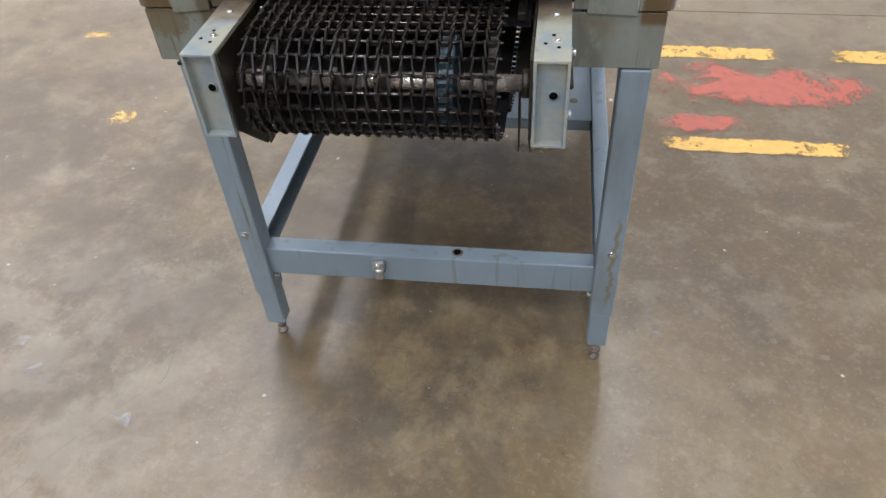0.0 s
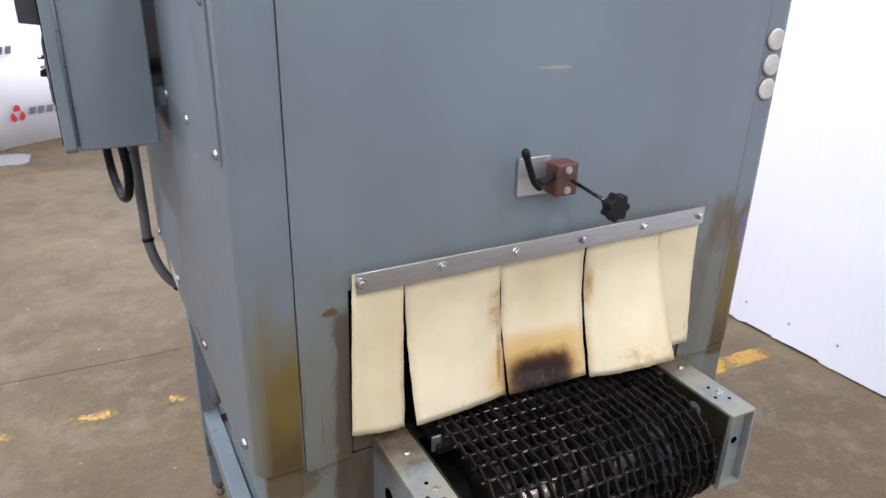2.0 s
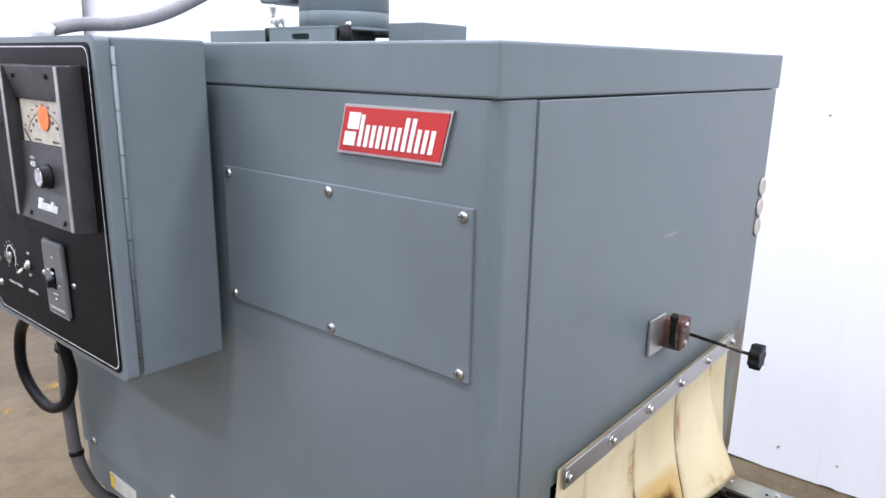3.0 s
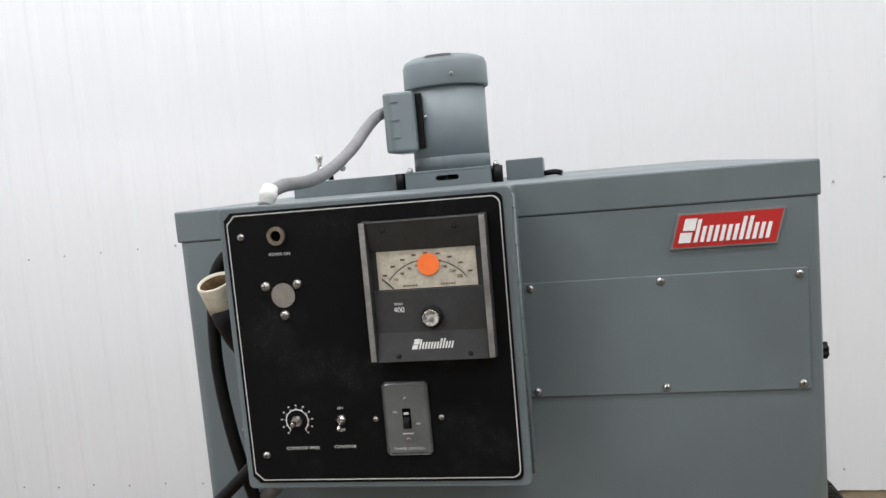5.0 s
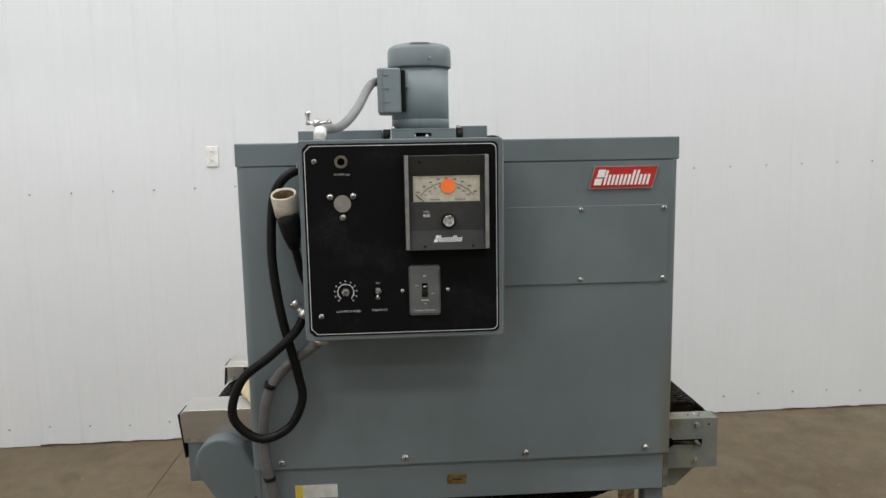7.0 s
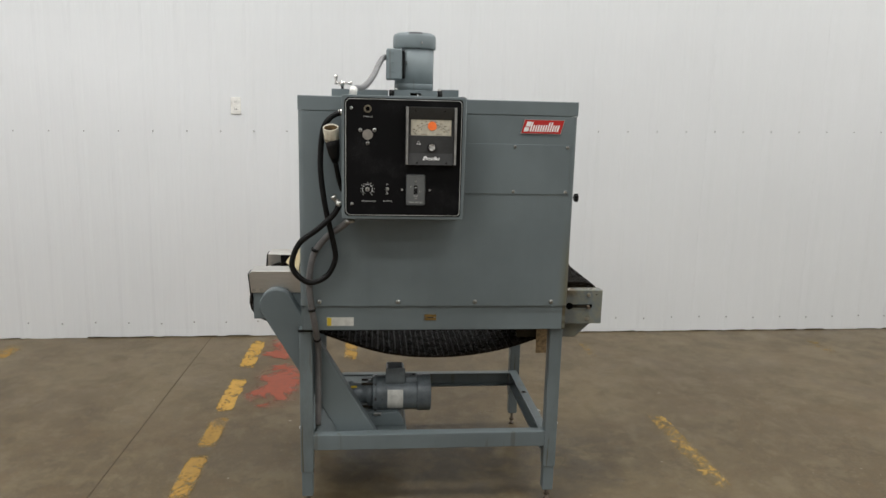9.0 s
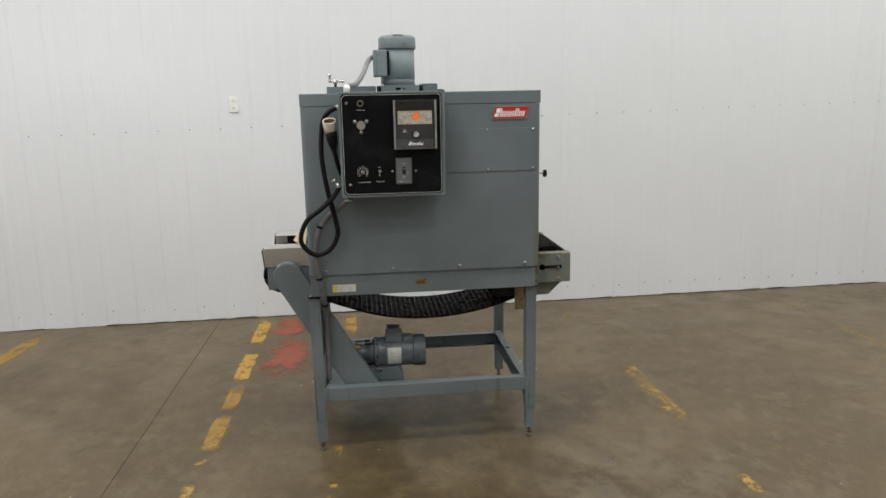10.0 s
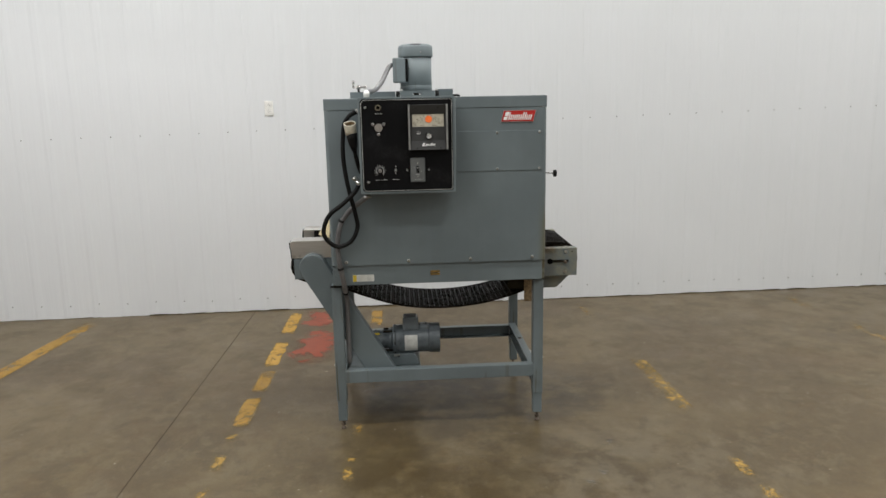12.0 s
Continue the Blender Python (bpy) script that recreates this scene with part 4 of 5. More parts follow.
FLAPS = [(0.341, 0.414, (0.3333, 1.733, 0.9174), (0.4132, 1.730, 0.9099), 0.002),
         (0.4165, 0.5685, (0.4253, 1.713, 0.9177), (0.5805, 1.720, 0.9229), 0.008),
         (0.5695, 0.722, (0.5835, 1.715, 0.9238), (0.7216, 1.703, 0.9283), 0.01),
         (0.7245, 0.88, (0.7305, 1.703, 0.9211), (0.8827, 1.671, 0.9303), 0.01),
         (0.872, 0.957, (0.8657, 1.722, 0.9316), (0.9606, 1.720, 0.9199), 0.003)]
for f in FLAPS:
    part("curtain_flap", curtain(*f), M_CURTAIN, tunnel, "cream glass-cloth curtain flap with scorch marks")
for x0, x1, out0, out1 in ((0.35, 0.497, 0.02, 0.09), (0.5, 0.647, 0.05, 0.04), (0.65, 0.797, 0.07, 0.06), (0.8, 0.947, 0.05, 0.04)):
    bm = curtain(x0, x1, (x0 + 0.004, YN - out0, 0.98), (x1 + 0.004, YN - out1, 0.985), 0.004)
    for v in bm.verts:
        v.co.y = YN + YF - v.co.y
    part("exit_flap", bm, M_CURTAIN, tunnel, "cream glass-cloth exit curtain flap")

damper = part("damper_block", rbox(0.636, 0.672, YN - 0.036, YN - 0.006, 1.238, 1.285, 0.003), M_BROWN, tunnel, "brown phenolic damper block with lever and knob")
part("slide_plate", rbox(0.589, 0.642, YN - 0.0085, YN - 0.004, 1.236, 1.292, 0.001), M_BAR, damper, "bright slide plate")
for z in (1.247, 1.276):
    hex_bolt(damper, (0.654, YN - 0.036, z), (0, -1, 0), 0.0036, 0.003)
part("push_rod", rod((0.657, YN - 0.041, 1.262), (0.652, 1.606, 1.256), 0.0026), M_ROD, damper, "dark steel push rod")
poly = []
for k in range(48):
    a = 2 * math.pi * k / 48
    rr = 0.0172 + 0.0022 * math.cos(7 * a)
    poly.append((0.652 + rr * math.cos(a), 1.256 + rr * math.sin(a)))
part("knob", slab(poly, "y", 1.597, 1.613, 0.0018), M_BLACK, damper, "black fluted knob")
bm = cable([(0.642, YN - 0.022, 1.268), (0.622, YN - 0.03, 1.265), (0.604, YN - 0.036, 1.263)], 0.006, 0.006)
tube_in(bm, smooth_line([(0.607, YN - 0.037, 1.256), (0.595, YN - 0.039, 1.268), (0.583, YN - 0.043, 1.29), (0.573, YN - 0.047, 1.311)], 0.005), 0.0048, 12)
lathe_in(bm, [(-0.008, 0.0048), (-0.003, 0.0058), (0.003, 0.0058), (0.006, 0.004)], (0.573, YN - 0.047, 1.311), (-0.42, -0.1, 1), 14)
part("lever", bm, M_BLACK, damper, "black clamping lever")

# ---- leg stand ----
LEGS = [(0.243, 1.746), (0.243, 2.755), (1.03, 1.746), (1.03, 2.755)]
for lx, ly in LEGS:
    w = 0.051
    leg = part("leg", rbox(lx, lx + w, ly, ly + w, 0.158, 0.7718, 0.003), M_LEG, tunnel)
    part("leg_foot_tube", rbox(lx + 0.0035, lx + w - 0.0035, ly + 0.0035, ly + w - 0.0035, 0.05, 0.2, 0.002), M_PAINT, leg)
    c = (lx + w / 2, ly + w / 2)
    z0 = PIVOT.z - (PIVOT.z + (c[0] - PIVOT.x) * math.sin(LEAN)) / math.cos(LEAN)
    bm = lathe([(0.0, 0.013), (0.005, 0.013), (0.007, 0.0065), (0.08, 0.0065)], (*c, z0), (0, 0, 1), 16)
    lathe_in(bm, [(0.022, 0.0125), (0.033, 0.0125)], (*c, z0), (0, 0, 1), 6)
    part("levelling_foot", bm, M_RUST, leg, "rusty steel levelling bolt")
    near = ly < 2
    hex_bolt(leg, (c[0] + (-0.006 if lx < 0.5 else 0.003), ly if near else ly + w, 0.348), (0, -1 if near else 1, 0), 0.006, 0.006)
    hex_bolt(leg, (lx + w if lx < 0.5 else lx, c[1], 0.2), (1 if lx < 0.5 else -1, 0, 0), 0.006, 0.008)
part("band", rbox(0.241, 0.296, 1.744, 1.799, 0.7655, 0.7715, 0.001), M_RUBBER, tunnel, "black band")
part("band", rbox(0.240, 0.297, 2.752, 2.81, 0.758, 0.767, 0.001), M_RUBBER, tunnel, "black band")


def channel_rail(name, x0, x1, y0, y1, z0, z1, web):
    """Pressed channel between two legs, open to the inside of the stand; web: the side of its upright face."""
    t, r = 0.004, 0.003
    long_x = web in "yY"
    a0, a1 = (y0, y1) if long_x else (x0, x1)
    if web in "XY":
        a0, a1 = a1, a0
    d = 1 if a1 > a0 else -1
    prof = [(a1, z1), (a0 + d * r, z1), (a0 + d * r * 0.3, z1 - r * 0.3), (a0, z1 - r), (a0, z0 + r), (a0 + d * r * 0.3, z0 + r * 0.3), (a0 + d * r, z0), (a1, z0),
            (a1, z0 + t), (a0 + d * t, z0 + t), (a0 + d * t, z1 - t), (a1, z1 - t)]
    return part(name, slab(prof, "x" if long_x else "y", *((x0, x1) if long_x else (y0, y1))), M_RAILING, tunnel)


channel_rail("front_rail", 0.247, 0.288, 1.797, 2.755, 0.252, 0.317, "x")
channel_rail("rear_rail", 1.036, 1.077, 1.797, 2.755, 0.205, 0.276, "X")
er = channel_rail("near_rail", 0.294, 1.03, 1.762, 1.803, 0.217, 0.294, "y")
channel_rail("far_rail", 0.294, 1.03, 2.758, 2.799, 0.217, 0.294, "Y")
bm = rbox(0.539, 0.569, 1.752, 1.7615, 0.252, 0.28, 0.003)
lathe_in(bm, [(0, 0.007), (0.009, 0.007), (0.011, 0.004)], (0.554, 1.754, 0.272), (0, -1, 0), 12)
box_in(bm, 0.545, 0.563, 1.748, 1.76, 0.229, 0.256, 0.003)
part("clip", bm, M_ZINC, er, "bright clip on the rail")
hole = part("burnt_rim", lathe([(0, 0.0135), (0.0008, 0.0125)], (0.731, 1.785, 0.294), (0, 0, 1), 18), M_RUST, er, "burnt brown rim round a hole in the rail")
part("knockout", lathe([(0, 0.0085), (0.0014, 0.0085)], (0.731, 1.785, 0.294), (0, 0, 1), 16), M_HOLE, hole, "dark hole in the rail")
part("hanger_plate", rbox(0.398, 0.402, 1.77, 1.817, 0.61, 0.755, 0.001), M_TAN, tunnel, "tan hanging bracket strip")

# ---- conveyor ----
RAIL_Z0, RAIL_Z1 = 0.75, 0.895


def conveyor_rail(x0, x1, inner):
    """Boxed channel with a recessed end face."""
    bm = bmesh.new()
    t = 0.0045
    y0, y1 = 1.546, 2.2
    ends = [[[bm.verts.new((x, y, z)) for x, z in ((x0 + o, RAIL_Z0 + o), (x1 - o, RAIL_Z0 + o), (x1 - o, RAIL_Z1 - o), (x0 + o, RAIL_Z1 - o))] for o in (0, t)] for y in (y0, y1)]
    rim = []
    for k in range(4):
        j = (k + 1) % 4
        for e in ends:
            bm.faces.new((e[0][k], e[0][j], e[1][j], e[1][k]))
        for o in (0, 1):
            bm.faces.new((ends[0][o][k], ends[0][o][j], ends[1][o][j], ends[1][o][k]))
        rim += [bm.edges.get((ends[0][0][k], ends[1][0][k])), bm.edges.get((ends[0][0][k], ends[0][0][j]))]
    bmesh.ops.bevel(bm, geom=rim, offset=0.0012, segments=2, affect="EDGES", profile=0.5)
    ob = part("conveyor_rail", bm, M_RAIL, tunnel, "blue-grey boxed conveyor rail with grease on top")
    bm = rbox(x0 + t, x1 - t, y0 + 0.014, y0 + 0.018, RAIL_Z0 + t, RAIL_Z1 - t, 0)
    part("end_face", bm, M_RAIL, ob)
    cx = (x0 + x1) / 2
    bm = lathe([(0, 0.0085), (0.0018, 0.0085), (0.0018, 0.0062)], (cx + 0.004, y0 + 0.014, 0.833), (0, -1, 0), 18)
    part("hole_rim", bm, M_RAIL, ob)
    part("bolt_hole", lathe([(0, 0.0062), (0.0006, 0.0062)], (cx + 0.004, y0 + 0.0122, 0.833), (0, -1, 0), 18), M_HOLE, ob)
    screw(ob, (cx + 0.002, 1.688, RAIL_Z1), (0, 0, 1), 0.0055, 0.004)
    hex_bolt(ob, (cx + 0.006, 1.605, RAIL_Z1), (0, 0, 1), 0.0045, 0.004)
    for dx, y in ((0.0, 1.622), (-0.011, 1.596), (0.008, 1.585)):
        part("top_hole", lathe([(0, 0.003), (0.0006, 0.003)], (cx + dx, y, RAIL_Z1), (0, 0, 1), 12), M_HOLE, ob)
    side = x0 if inner > 0 else x1
    dirn = -1 if inner > 0 else 1
    for y, z in ((1.606, 0.876), (1.608, 0.772)):
        hex_bolt(ob, (side, y, z), (dirn, 0, 0), 0.006, 0.007)
    out = (side - 0.0006, side) if dirn < 0 else (side, side + 0.0006)
    part("take_up_slot", slab([(1.59, 0.82), (1.68, 0.82), (1.68, 0.834), (1.59, 0.834)], "x", *out), M_HOLE, ob)
    part("keyhole_end", lathe([(0, 0.015), (0.0007, 0.015)], (side, 1.687, 0.827), (dirn, 0, 0), 24), M_HOLE, ob, "round end of the take-up slot")
    part("take_up_screw", rod((side + dirn * 0.001, 1.672, 0.827), (side + dirn * 0.003, 1.6, 0.824), 0.0045), M_GUARD, ob, "dark greasy take-up screw")
    part("side_hole", lathe([(0, 0.003), (0.0006, 0.003)], (side, 1.572, 0.876), (dirn, 0, 0), 10), M_HOLE, ob)
    if inner > 0:
        part("shaft_nut", lathe([(0, 0.009), (0.004, 0.009), (0.004, 0.0065), (0.022, 0.0065)], (side, 1.607, 0.824), (dirn, 0, 0), 6), M_RUST, ob, "rusty shaft nut")
    return ob


conveyor_rail(0.37, 0.422, 1)
conveyor_rail(0.89, 0.942, -1)
for x in (0.4228, 0.8852):
    poly = [(1.552, 0.893), (1.552, 0.76), (1.642, 0.674), (1.9, 0.674), (1.9, 0.893)]
    part("guard_skirt", slab([(1.566, 0.7495), (1.644, 0.676), (1.775, 0.676), (1.775, 0.7495)], "x", *((x - 0.0045, x - 0.0005) if x < 0.6 else (x + 0.0045, x + 0.0085)), 0.0006), M_RAIL, tunnel)
    part("side_guard", slab(poly, "x", x, x + 0.004, 0.0008), M_GUARD, tunnel, "oily dark side guard plate")
shaft = part("idler_shaft", rod((0.42, 1.607, 0.824), (0.9, 1.607, 0.824), 0.0135, 20), M_SHAFT, tunnel, "bright steel idler shaft")
for x in (0.5, 0.6, 0.665, 0.76, 0.83):
    poly = []
    for k in range(64):
        a = 2 * math.pi * k / 64
        rr = 0.066 + 0.006 * (1 if (k // 2) % 2 else 0)
        poly.append((1.607 + rr * math.cos(a), 0.824 + rr * math.sin(a)))
    part("sprocket", slab(poly, "x", x - 0.005, x + (0.016 if x == 0.76 else 0.005)), M_TEAL if x == 0.76 else M_GUARD, shaft)
part("guard_window", lathe([(0, 0.0125), (0.0008, 0.0125)], (0.885, 1.616, 0.867), (-1, 0, 0), 24), M_RAIL, tunnel, "round opening in the guard plate")
for x in (0.4275, 0.873):
    part("shaft_collar", lathe([(0, 0.0205), (0.002, 0.022), (0.01, 0.022), (0.012, 0.0205)], (x, 1.607, 0.824), (1, 0, 0), 20), M_GUARD, shaft, "greasy shaft collar")
part("mouth_tray", rbox(0.4285, 0.884, 1.748, 1.9, 0.862, 0.866, 0), M_GUARD, tunnel, "dark grease-caked tray under the curtain")
for x in (0.451, 0.868):
    part("hanger_strip", rbox(x, x + 0.003, 1.598, 1.622, 0.705, 0.835, 0.0008), M_GUARD, tunnel)
for x0, x1 in ((0.4285, 0.4525), (0.8575, 0.8845)):
    part("side_tray", rbox(x0, x1, 1.64, 1.9, 0.80, 0.804, 0), M_GUARD, tunnel, "dark greasy tray between rail and guard")
part("stop_plate", rbox(0.444, 0.46, 1.7, 1.704, 0.872, 0.898, 0.001), M_ALU, tunnel, "small bright stop plate")
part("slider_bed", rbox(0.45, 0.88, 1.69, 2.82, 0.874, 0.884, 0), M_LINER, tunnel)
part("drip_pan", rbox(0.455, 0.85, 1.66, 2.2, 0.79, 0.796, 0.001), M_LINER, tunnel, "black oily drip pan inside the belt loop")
for x in (0.48, 0.56, 0.64, 0.72, 0.8, 0.86):
    part("wear_strip", rbox(x, x + 0.012, 1.68, 2.82, 0.888, 0.902, 0.002), M_GUARD, tunnel)
part("nose_pan", slab([(1.558, 0.768), (1.66, 0.757), (1.75, 0.757), (1.75, 0.76), (1.66, 0.76), (1.559, 0.771)], "x", 0.456, 0.85), M_RUBBER, tunnel, "black oily pan inside the belt nose")

# flat-wire belt: path in the (y, z) plane
YA, YB, ZC, RB = 1.607, 2.945, 0.824, 0.082
loop = [(YA + (YB - YA) * k / 60, ZC + RB) for k in range(60)]
loop += [(YB + RB * math.sin(radians(a)), ZC + RB * math.cos(radians(a))) for a in range(0, 180, 6)]
sag = smooth_line([(0, YB, ZC - RB), (0, 2.86, 0.742), (0, 2.7, 0.672), (0, 2.48, 0.599), (0, 2.26, 0.575), (0, 2.02, 0.595), (0, 1.8, 0.658), (0, 1.68, 0.732), (0, YA, ZC - RB)], 0.02)
loop += [(p.y, p.z) for p in sag[:-1]]
loop += [(YA - RB * math.sin(radians(a)), ZC - RB * math.cos(radians(a))) for a in range(0, 180, 6)]
loop.append(loop[0])
run = [0.0]
for p, q in zip(loop, loop[1:]):
    run.append(run[-1] + math.hypot(q[0] - p[0], q[1] - p[1]))
count = round(run[-1] / 0.0262)
step = run[-1] / count


def on_loop(s):
    i = max(k for k in range(len(run) - 1) if run[k] <= s + 1e-9)
    t = (s - run[i]) / max(1e-9, run[i + 1] - run[i])
    return Vector((0, loop[i][0] + (loop[i + 1][0] - loop[i][0]) * t, loop[i][1] + (loop[i + 1][1] - loop[i][1]) * t))


joints = [on_loop(step * k) for k in range(count)]
BX0, BX1 = 0.4565, 0.8465
bm = lathe([(0, 0.0021), (BX1 - BX0, 0.0021)], (BX0, 0, 0), (1, 0, 0), 8)
rod_mesh = mesh_of("cross_rod", bm, M_ROD)


def link_row():
    """One zigzag flat-wire strip, across x, from one cross rod to the next along local y."""
    n, w, hw = 23, (BX1 - BX0) / 23, 0.0021
    lo, hi = -0.0016, step + 0.0016
    pts = []
    for k in range(n):
        x = BX0 + w * (k + 0.5)
        pts += [Vector((x - hw, hi if k % 2 else lo)), Vector((x + hw, lo if k % 2 else hi))]
    th, hh = 0.0014, 0.0055
    bm, rows = bmesh.new(), []
    flat = 0.0012
    for i, p in enumerate(pts):
        d0 = (p - pts[max(i - 1, 0)] if i else pts[1] - p).normalized()
        d1 = (pts[i + 1] - p if i < len(pts) - 1 else p - pts[i - 1]).normalized()
        m = Vector((-(d0 + d1).y, (d0 + d1).x)).normalized()
        m *= th / max(0.35, m.dot(Vector((-d0.y, d0.x))))
        tall = [bm.verts.new((q.x, q.y, z)) for q, z in ((p - m, -hh), (p + m, -hh), (p + m, hh), (p - m, hh))]
        # the folds between the legs lie lower than the legs
        ex = 0.0022 if i % 2 else -0.0022
        low = [bm.verts.new((p.x + ex, p.y + o, z)) for o, z in ((-flat, -hh), (flat, -hh), (flat, 0.0006), (-flat, 0.0006))]
        if (d0 + d1).x < 0:
            low = low[::-1]
        if not i % 2:
            if i:
                rows.append(low)
            rows.append(tall)
        else:
            rows.append(tall)
            if i < len(pts) - 1:
                rows.append(low)
    for a, b in zip(rows, rows[1:]):
        for k in range(4):
            bm.faces.new((a[k], a[(k + 1) % 4], b[(k + 1) % 4], b[k]))
    bm.faces.new(rows[0][::-1]), bm.faces.new(rows[-1])
    return mesh_of("belt_link", bm, M_BELT)


row_mesh = link_row()
for k in range(count):
    a, b = joints[k], joints[(k + 1) % count]
    ob = new("cross_rod", rod_mesh)
    place_under(ob, tunnel)
    ob.matrix_basis = Matrix.Translation((0, a.y, a.z))
    d = (b - a).normalized()
    n = Vector((1, 0, 0)).cross(d)
    ob = new("belt_link", row_mesh)
    place_under(ob, tunnel)
    ob.matrix_basis = Matrix(((1, 0, 0, random.uniform(-0.0008, 0.0008)), (0, d.y, n.y, a.y), (0, d.z, n.z, a.z), (0, 0, 0, 1)))

# exit end: rails, stainless covers, rubber flap
for x0, x1, top in ((0.372, 0.424, 0.975), (0.89, 0.942, 0.953)):
    part("exit_rail", rbox(x0, x1, 2.6, 3.0, 0.775, 0.886, 0.002), M_PAINT, tunnel)
    cover = part("exit_cover", slab([(2.8, 0.886), (3.014, 0.886), (3.014, top - 0.009), (3.004, top), (2.8, top)], "x", x0 - 0.006, x1 + 0.012, 0.0015), M_STAINLESS, tunnel, "bent stainless steel exit cover")
    xa, xb = (x1 + 0.011, 0.476) if x0 < 0.6 else (0.832, x0 - 0.005)
    part("cover_flange", rbox(xa, xb, 2.8, 3.008, top - 0.006, top - 0.0015, 0.0015), M_STAINLESS, cover, "folded stainless top flange")
    for y in (2.996, 2.966, 2.862):
        hex_bolt(cover, (x0 - 0.006, y, 0.897), (-1, 0, 0), 0.005, 0.004)
for x0, z0, top in ((0.364, 0.845, 0.965), (0.882, 0.872, 0.943)):
    bm = rbox(x0, x0 + 0.074, 3.0155, 3.0195, z0, top, 0.001)
    for v in bm.verts:
        v.co.y += 0.012 * max(0.0, (0.93 - v.co.z) / 0.08) ** 2 * (-1 if x0 < 0.6 else 1)
    part("rubber_flap", bm, M_RUBBER, tunnel, "black rubber flap at the exit end")
part("edge_rubber", rbox(0.842, 0.854, 2.8, 2.95, 0.9, 0.9465, 0.004), M_RUBBER, tunnel, "black rubber lining on the exit cover")
part("exit_shaft", rod((0.37, 2.945, 0.824), (0.93, 2.945, 0.824), 0.0135, 20), M_STEEL, tunnel)

# chain guard
cx, cz, rr = 2.902, 0.845, 0.067
dn = Vector((-0.585, -1.0)).normalized()
nn = Vector((-dn.y, dn.x))
poly = []
for k in range(13):
    a = math.pi * k / 12
    v = nn * math.cos(a) * rr - dn * math.sin(a) * rr
    poly.append((cx + v.x, cz + v.y))
for sgn in (-1, 1):
    t = (0.25 - (cz + nn.y * rr * sgn)) / dn.y
    poly.append((cx + nn.x * rr * sgn + dn.x * t, 0.25))
part("chain_guard", slab(poly, "x", 0.318, 0.376, 0.006), M_PAINT, tunnel, "long sloping chain guard between drive motor and exit shaft")

# drive motor
drive = part("drive_motor", lathe([(0, 0.05), (0.004, 0.07), (0.012, 0.0765), (0.05, 0.0765), (0.052, 0.0745), (0.2, 0.0745), (0.202, 0.0765), (0.24, 0.0765), (0.25, 0.066), (0.258, 0.05)], (0.5, 2.262, 0.397), (0, 1, 0), 32), M_DMOTOR, tunnel, "dark blue-grey electric drive motor with gearbox")
cap = part("conduit_box", slab([(2.378 + 0.08 * k, z) for k, z in ((0, 0.452), (1, 0.452), (1, 0.515))] + [(2.378 + 0.08 * (1 - 0.12 * u), 0.515 + 0.01 * v) for u, v in ((0.4, 0.8), (1, 1))] + [(2.378 + 0.0096, 0.525), (2.378, 0.515)], "x", 0.452, 0.54, 0.004), M_DMOTOR, drive, "blue-grey conduit box on top of the motor")
part("box_lid", rbox(0.4485, 0.4525, 2.376, 2.46, 0.46, 0.527, 0.003), M_DMOTOR, cap, "pressed lid of the conduit box")
part("lead_bushing", rbox(0.455, 0.52, 2.322, 2.374, 0.455, 0.482, 0.007), M_DMOTOR, drive)
part("end_bell", lathe([(0, 0.0785), (0.003, 0.08), (0.056, 0.08), (0.059, 0.0785)], (0.5, 2.2625, 0.397), (0, 1, 0), 32), M_DMOTOR, drive, "end bell with a raised rim")
part("bell_groove", lathe([(0, 0.0752), (0.002, 0.0752)], (0.5, 2.3225, 0.397), (0, 1, 0), 32), M_INK, drive)
part("front_bell", lathe([(0, 0.078), (0.016, 0.078), (0.018, 0.075)], (0.5, 2.498, 0.397), (0, 1, 0), 32), M_DMOTOR, drive)
for a in (135, 180, 225):
    part("vent_slot", rbox(0.5 + 0.0782 * math.cos(radians(a)) - 0.001, 0.5 + 0.0782 * math.cos(radians(a)) + 0.001, 2.5, 2.508, 0.39 + 0.0782 * math.sin(radians(a)), 0.404 + 0.0782 * math.sin(radians(a)), 0), M_INK, drive)
part("foot_bracket", rbox(0.42, 0.43, 2.478, 2.512, 0.322, 0.334, 0.002), M_ZINC, drive, "bright foot bracket")
part("rating_label", lathe_in(bmesh.new(), [(0, 0.0752), (0.073, 0.0752)], (0.5, 2.381, 0.397), (0, 1, 0), 32, False), M_DMOTOR, drive)
bm = bmesh.new()
for k in range(8):
    a0, a1 = radians(150 + 9 * k), radians(159 + 9 * k)
    q = [bm.verts.new((0.5 + 0.0757 * math.cos(a), y, 0.397 + 0.0757 * math.sin(a))) for a, y in ((a0, 2.384), (a1, 2.384), (a1, 2.452), (a0, 2.452))]
    bm.faces.new(q)
part("label", bm, M_GREYLABEL, drive, "silver rating label")
part("gearbox", lathe([(0, 0.06), (0.02, 0.06), (0.026, 0.045), (0.085, 0.045), (0.09, 0.055), (0.11, 0.055)], (0.5, 2.515, 0.397), (0, 1, 0), 24), M_DMOTOR, drive)
for dz in (-0.052, 0.052):
    for dx in (-0.03, 0.02):
        part("through_bolt", rod((0.5 + dx, 2.5, 0.397 + dz), (0.5 + dx, 2.565, 0.397 + dz), 0.006, 10), M_GUARD, drive)
part("mount_block", slab([(2.375, 0.2705), (2.62, 0.2705), (2.605, 0.312), (2.585, 0.333), (2.405, 0.333), (2.388, 0.312)], "x", 0.43, 0.57, 0.004), M_PAINT, drive)
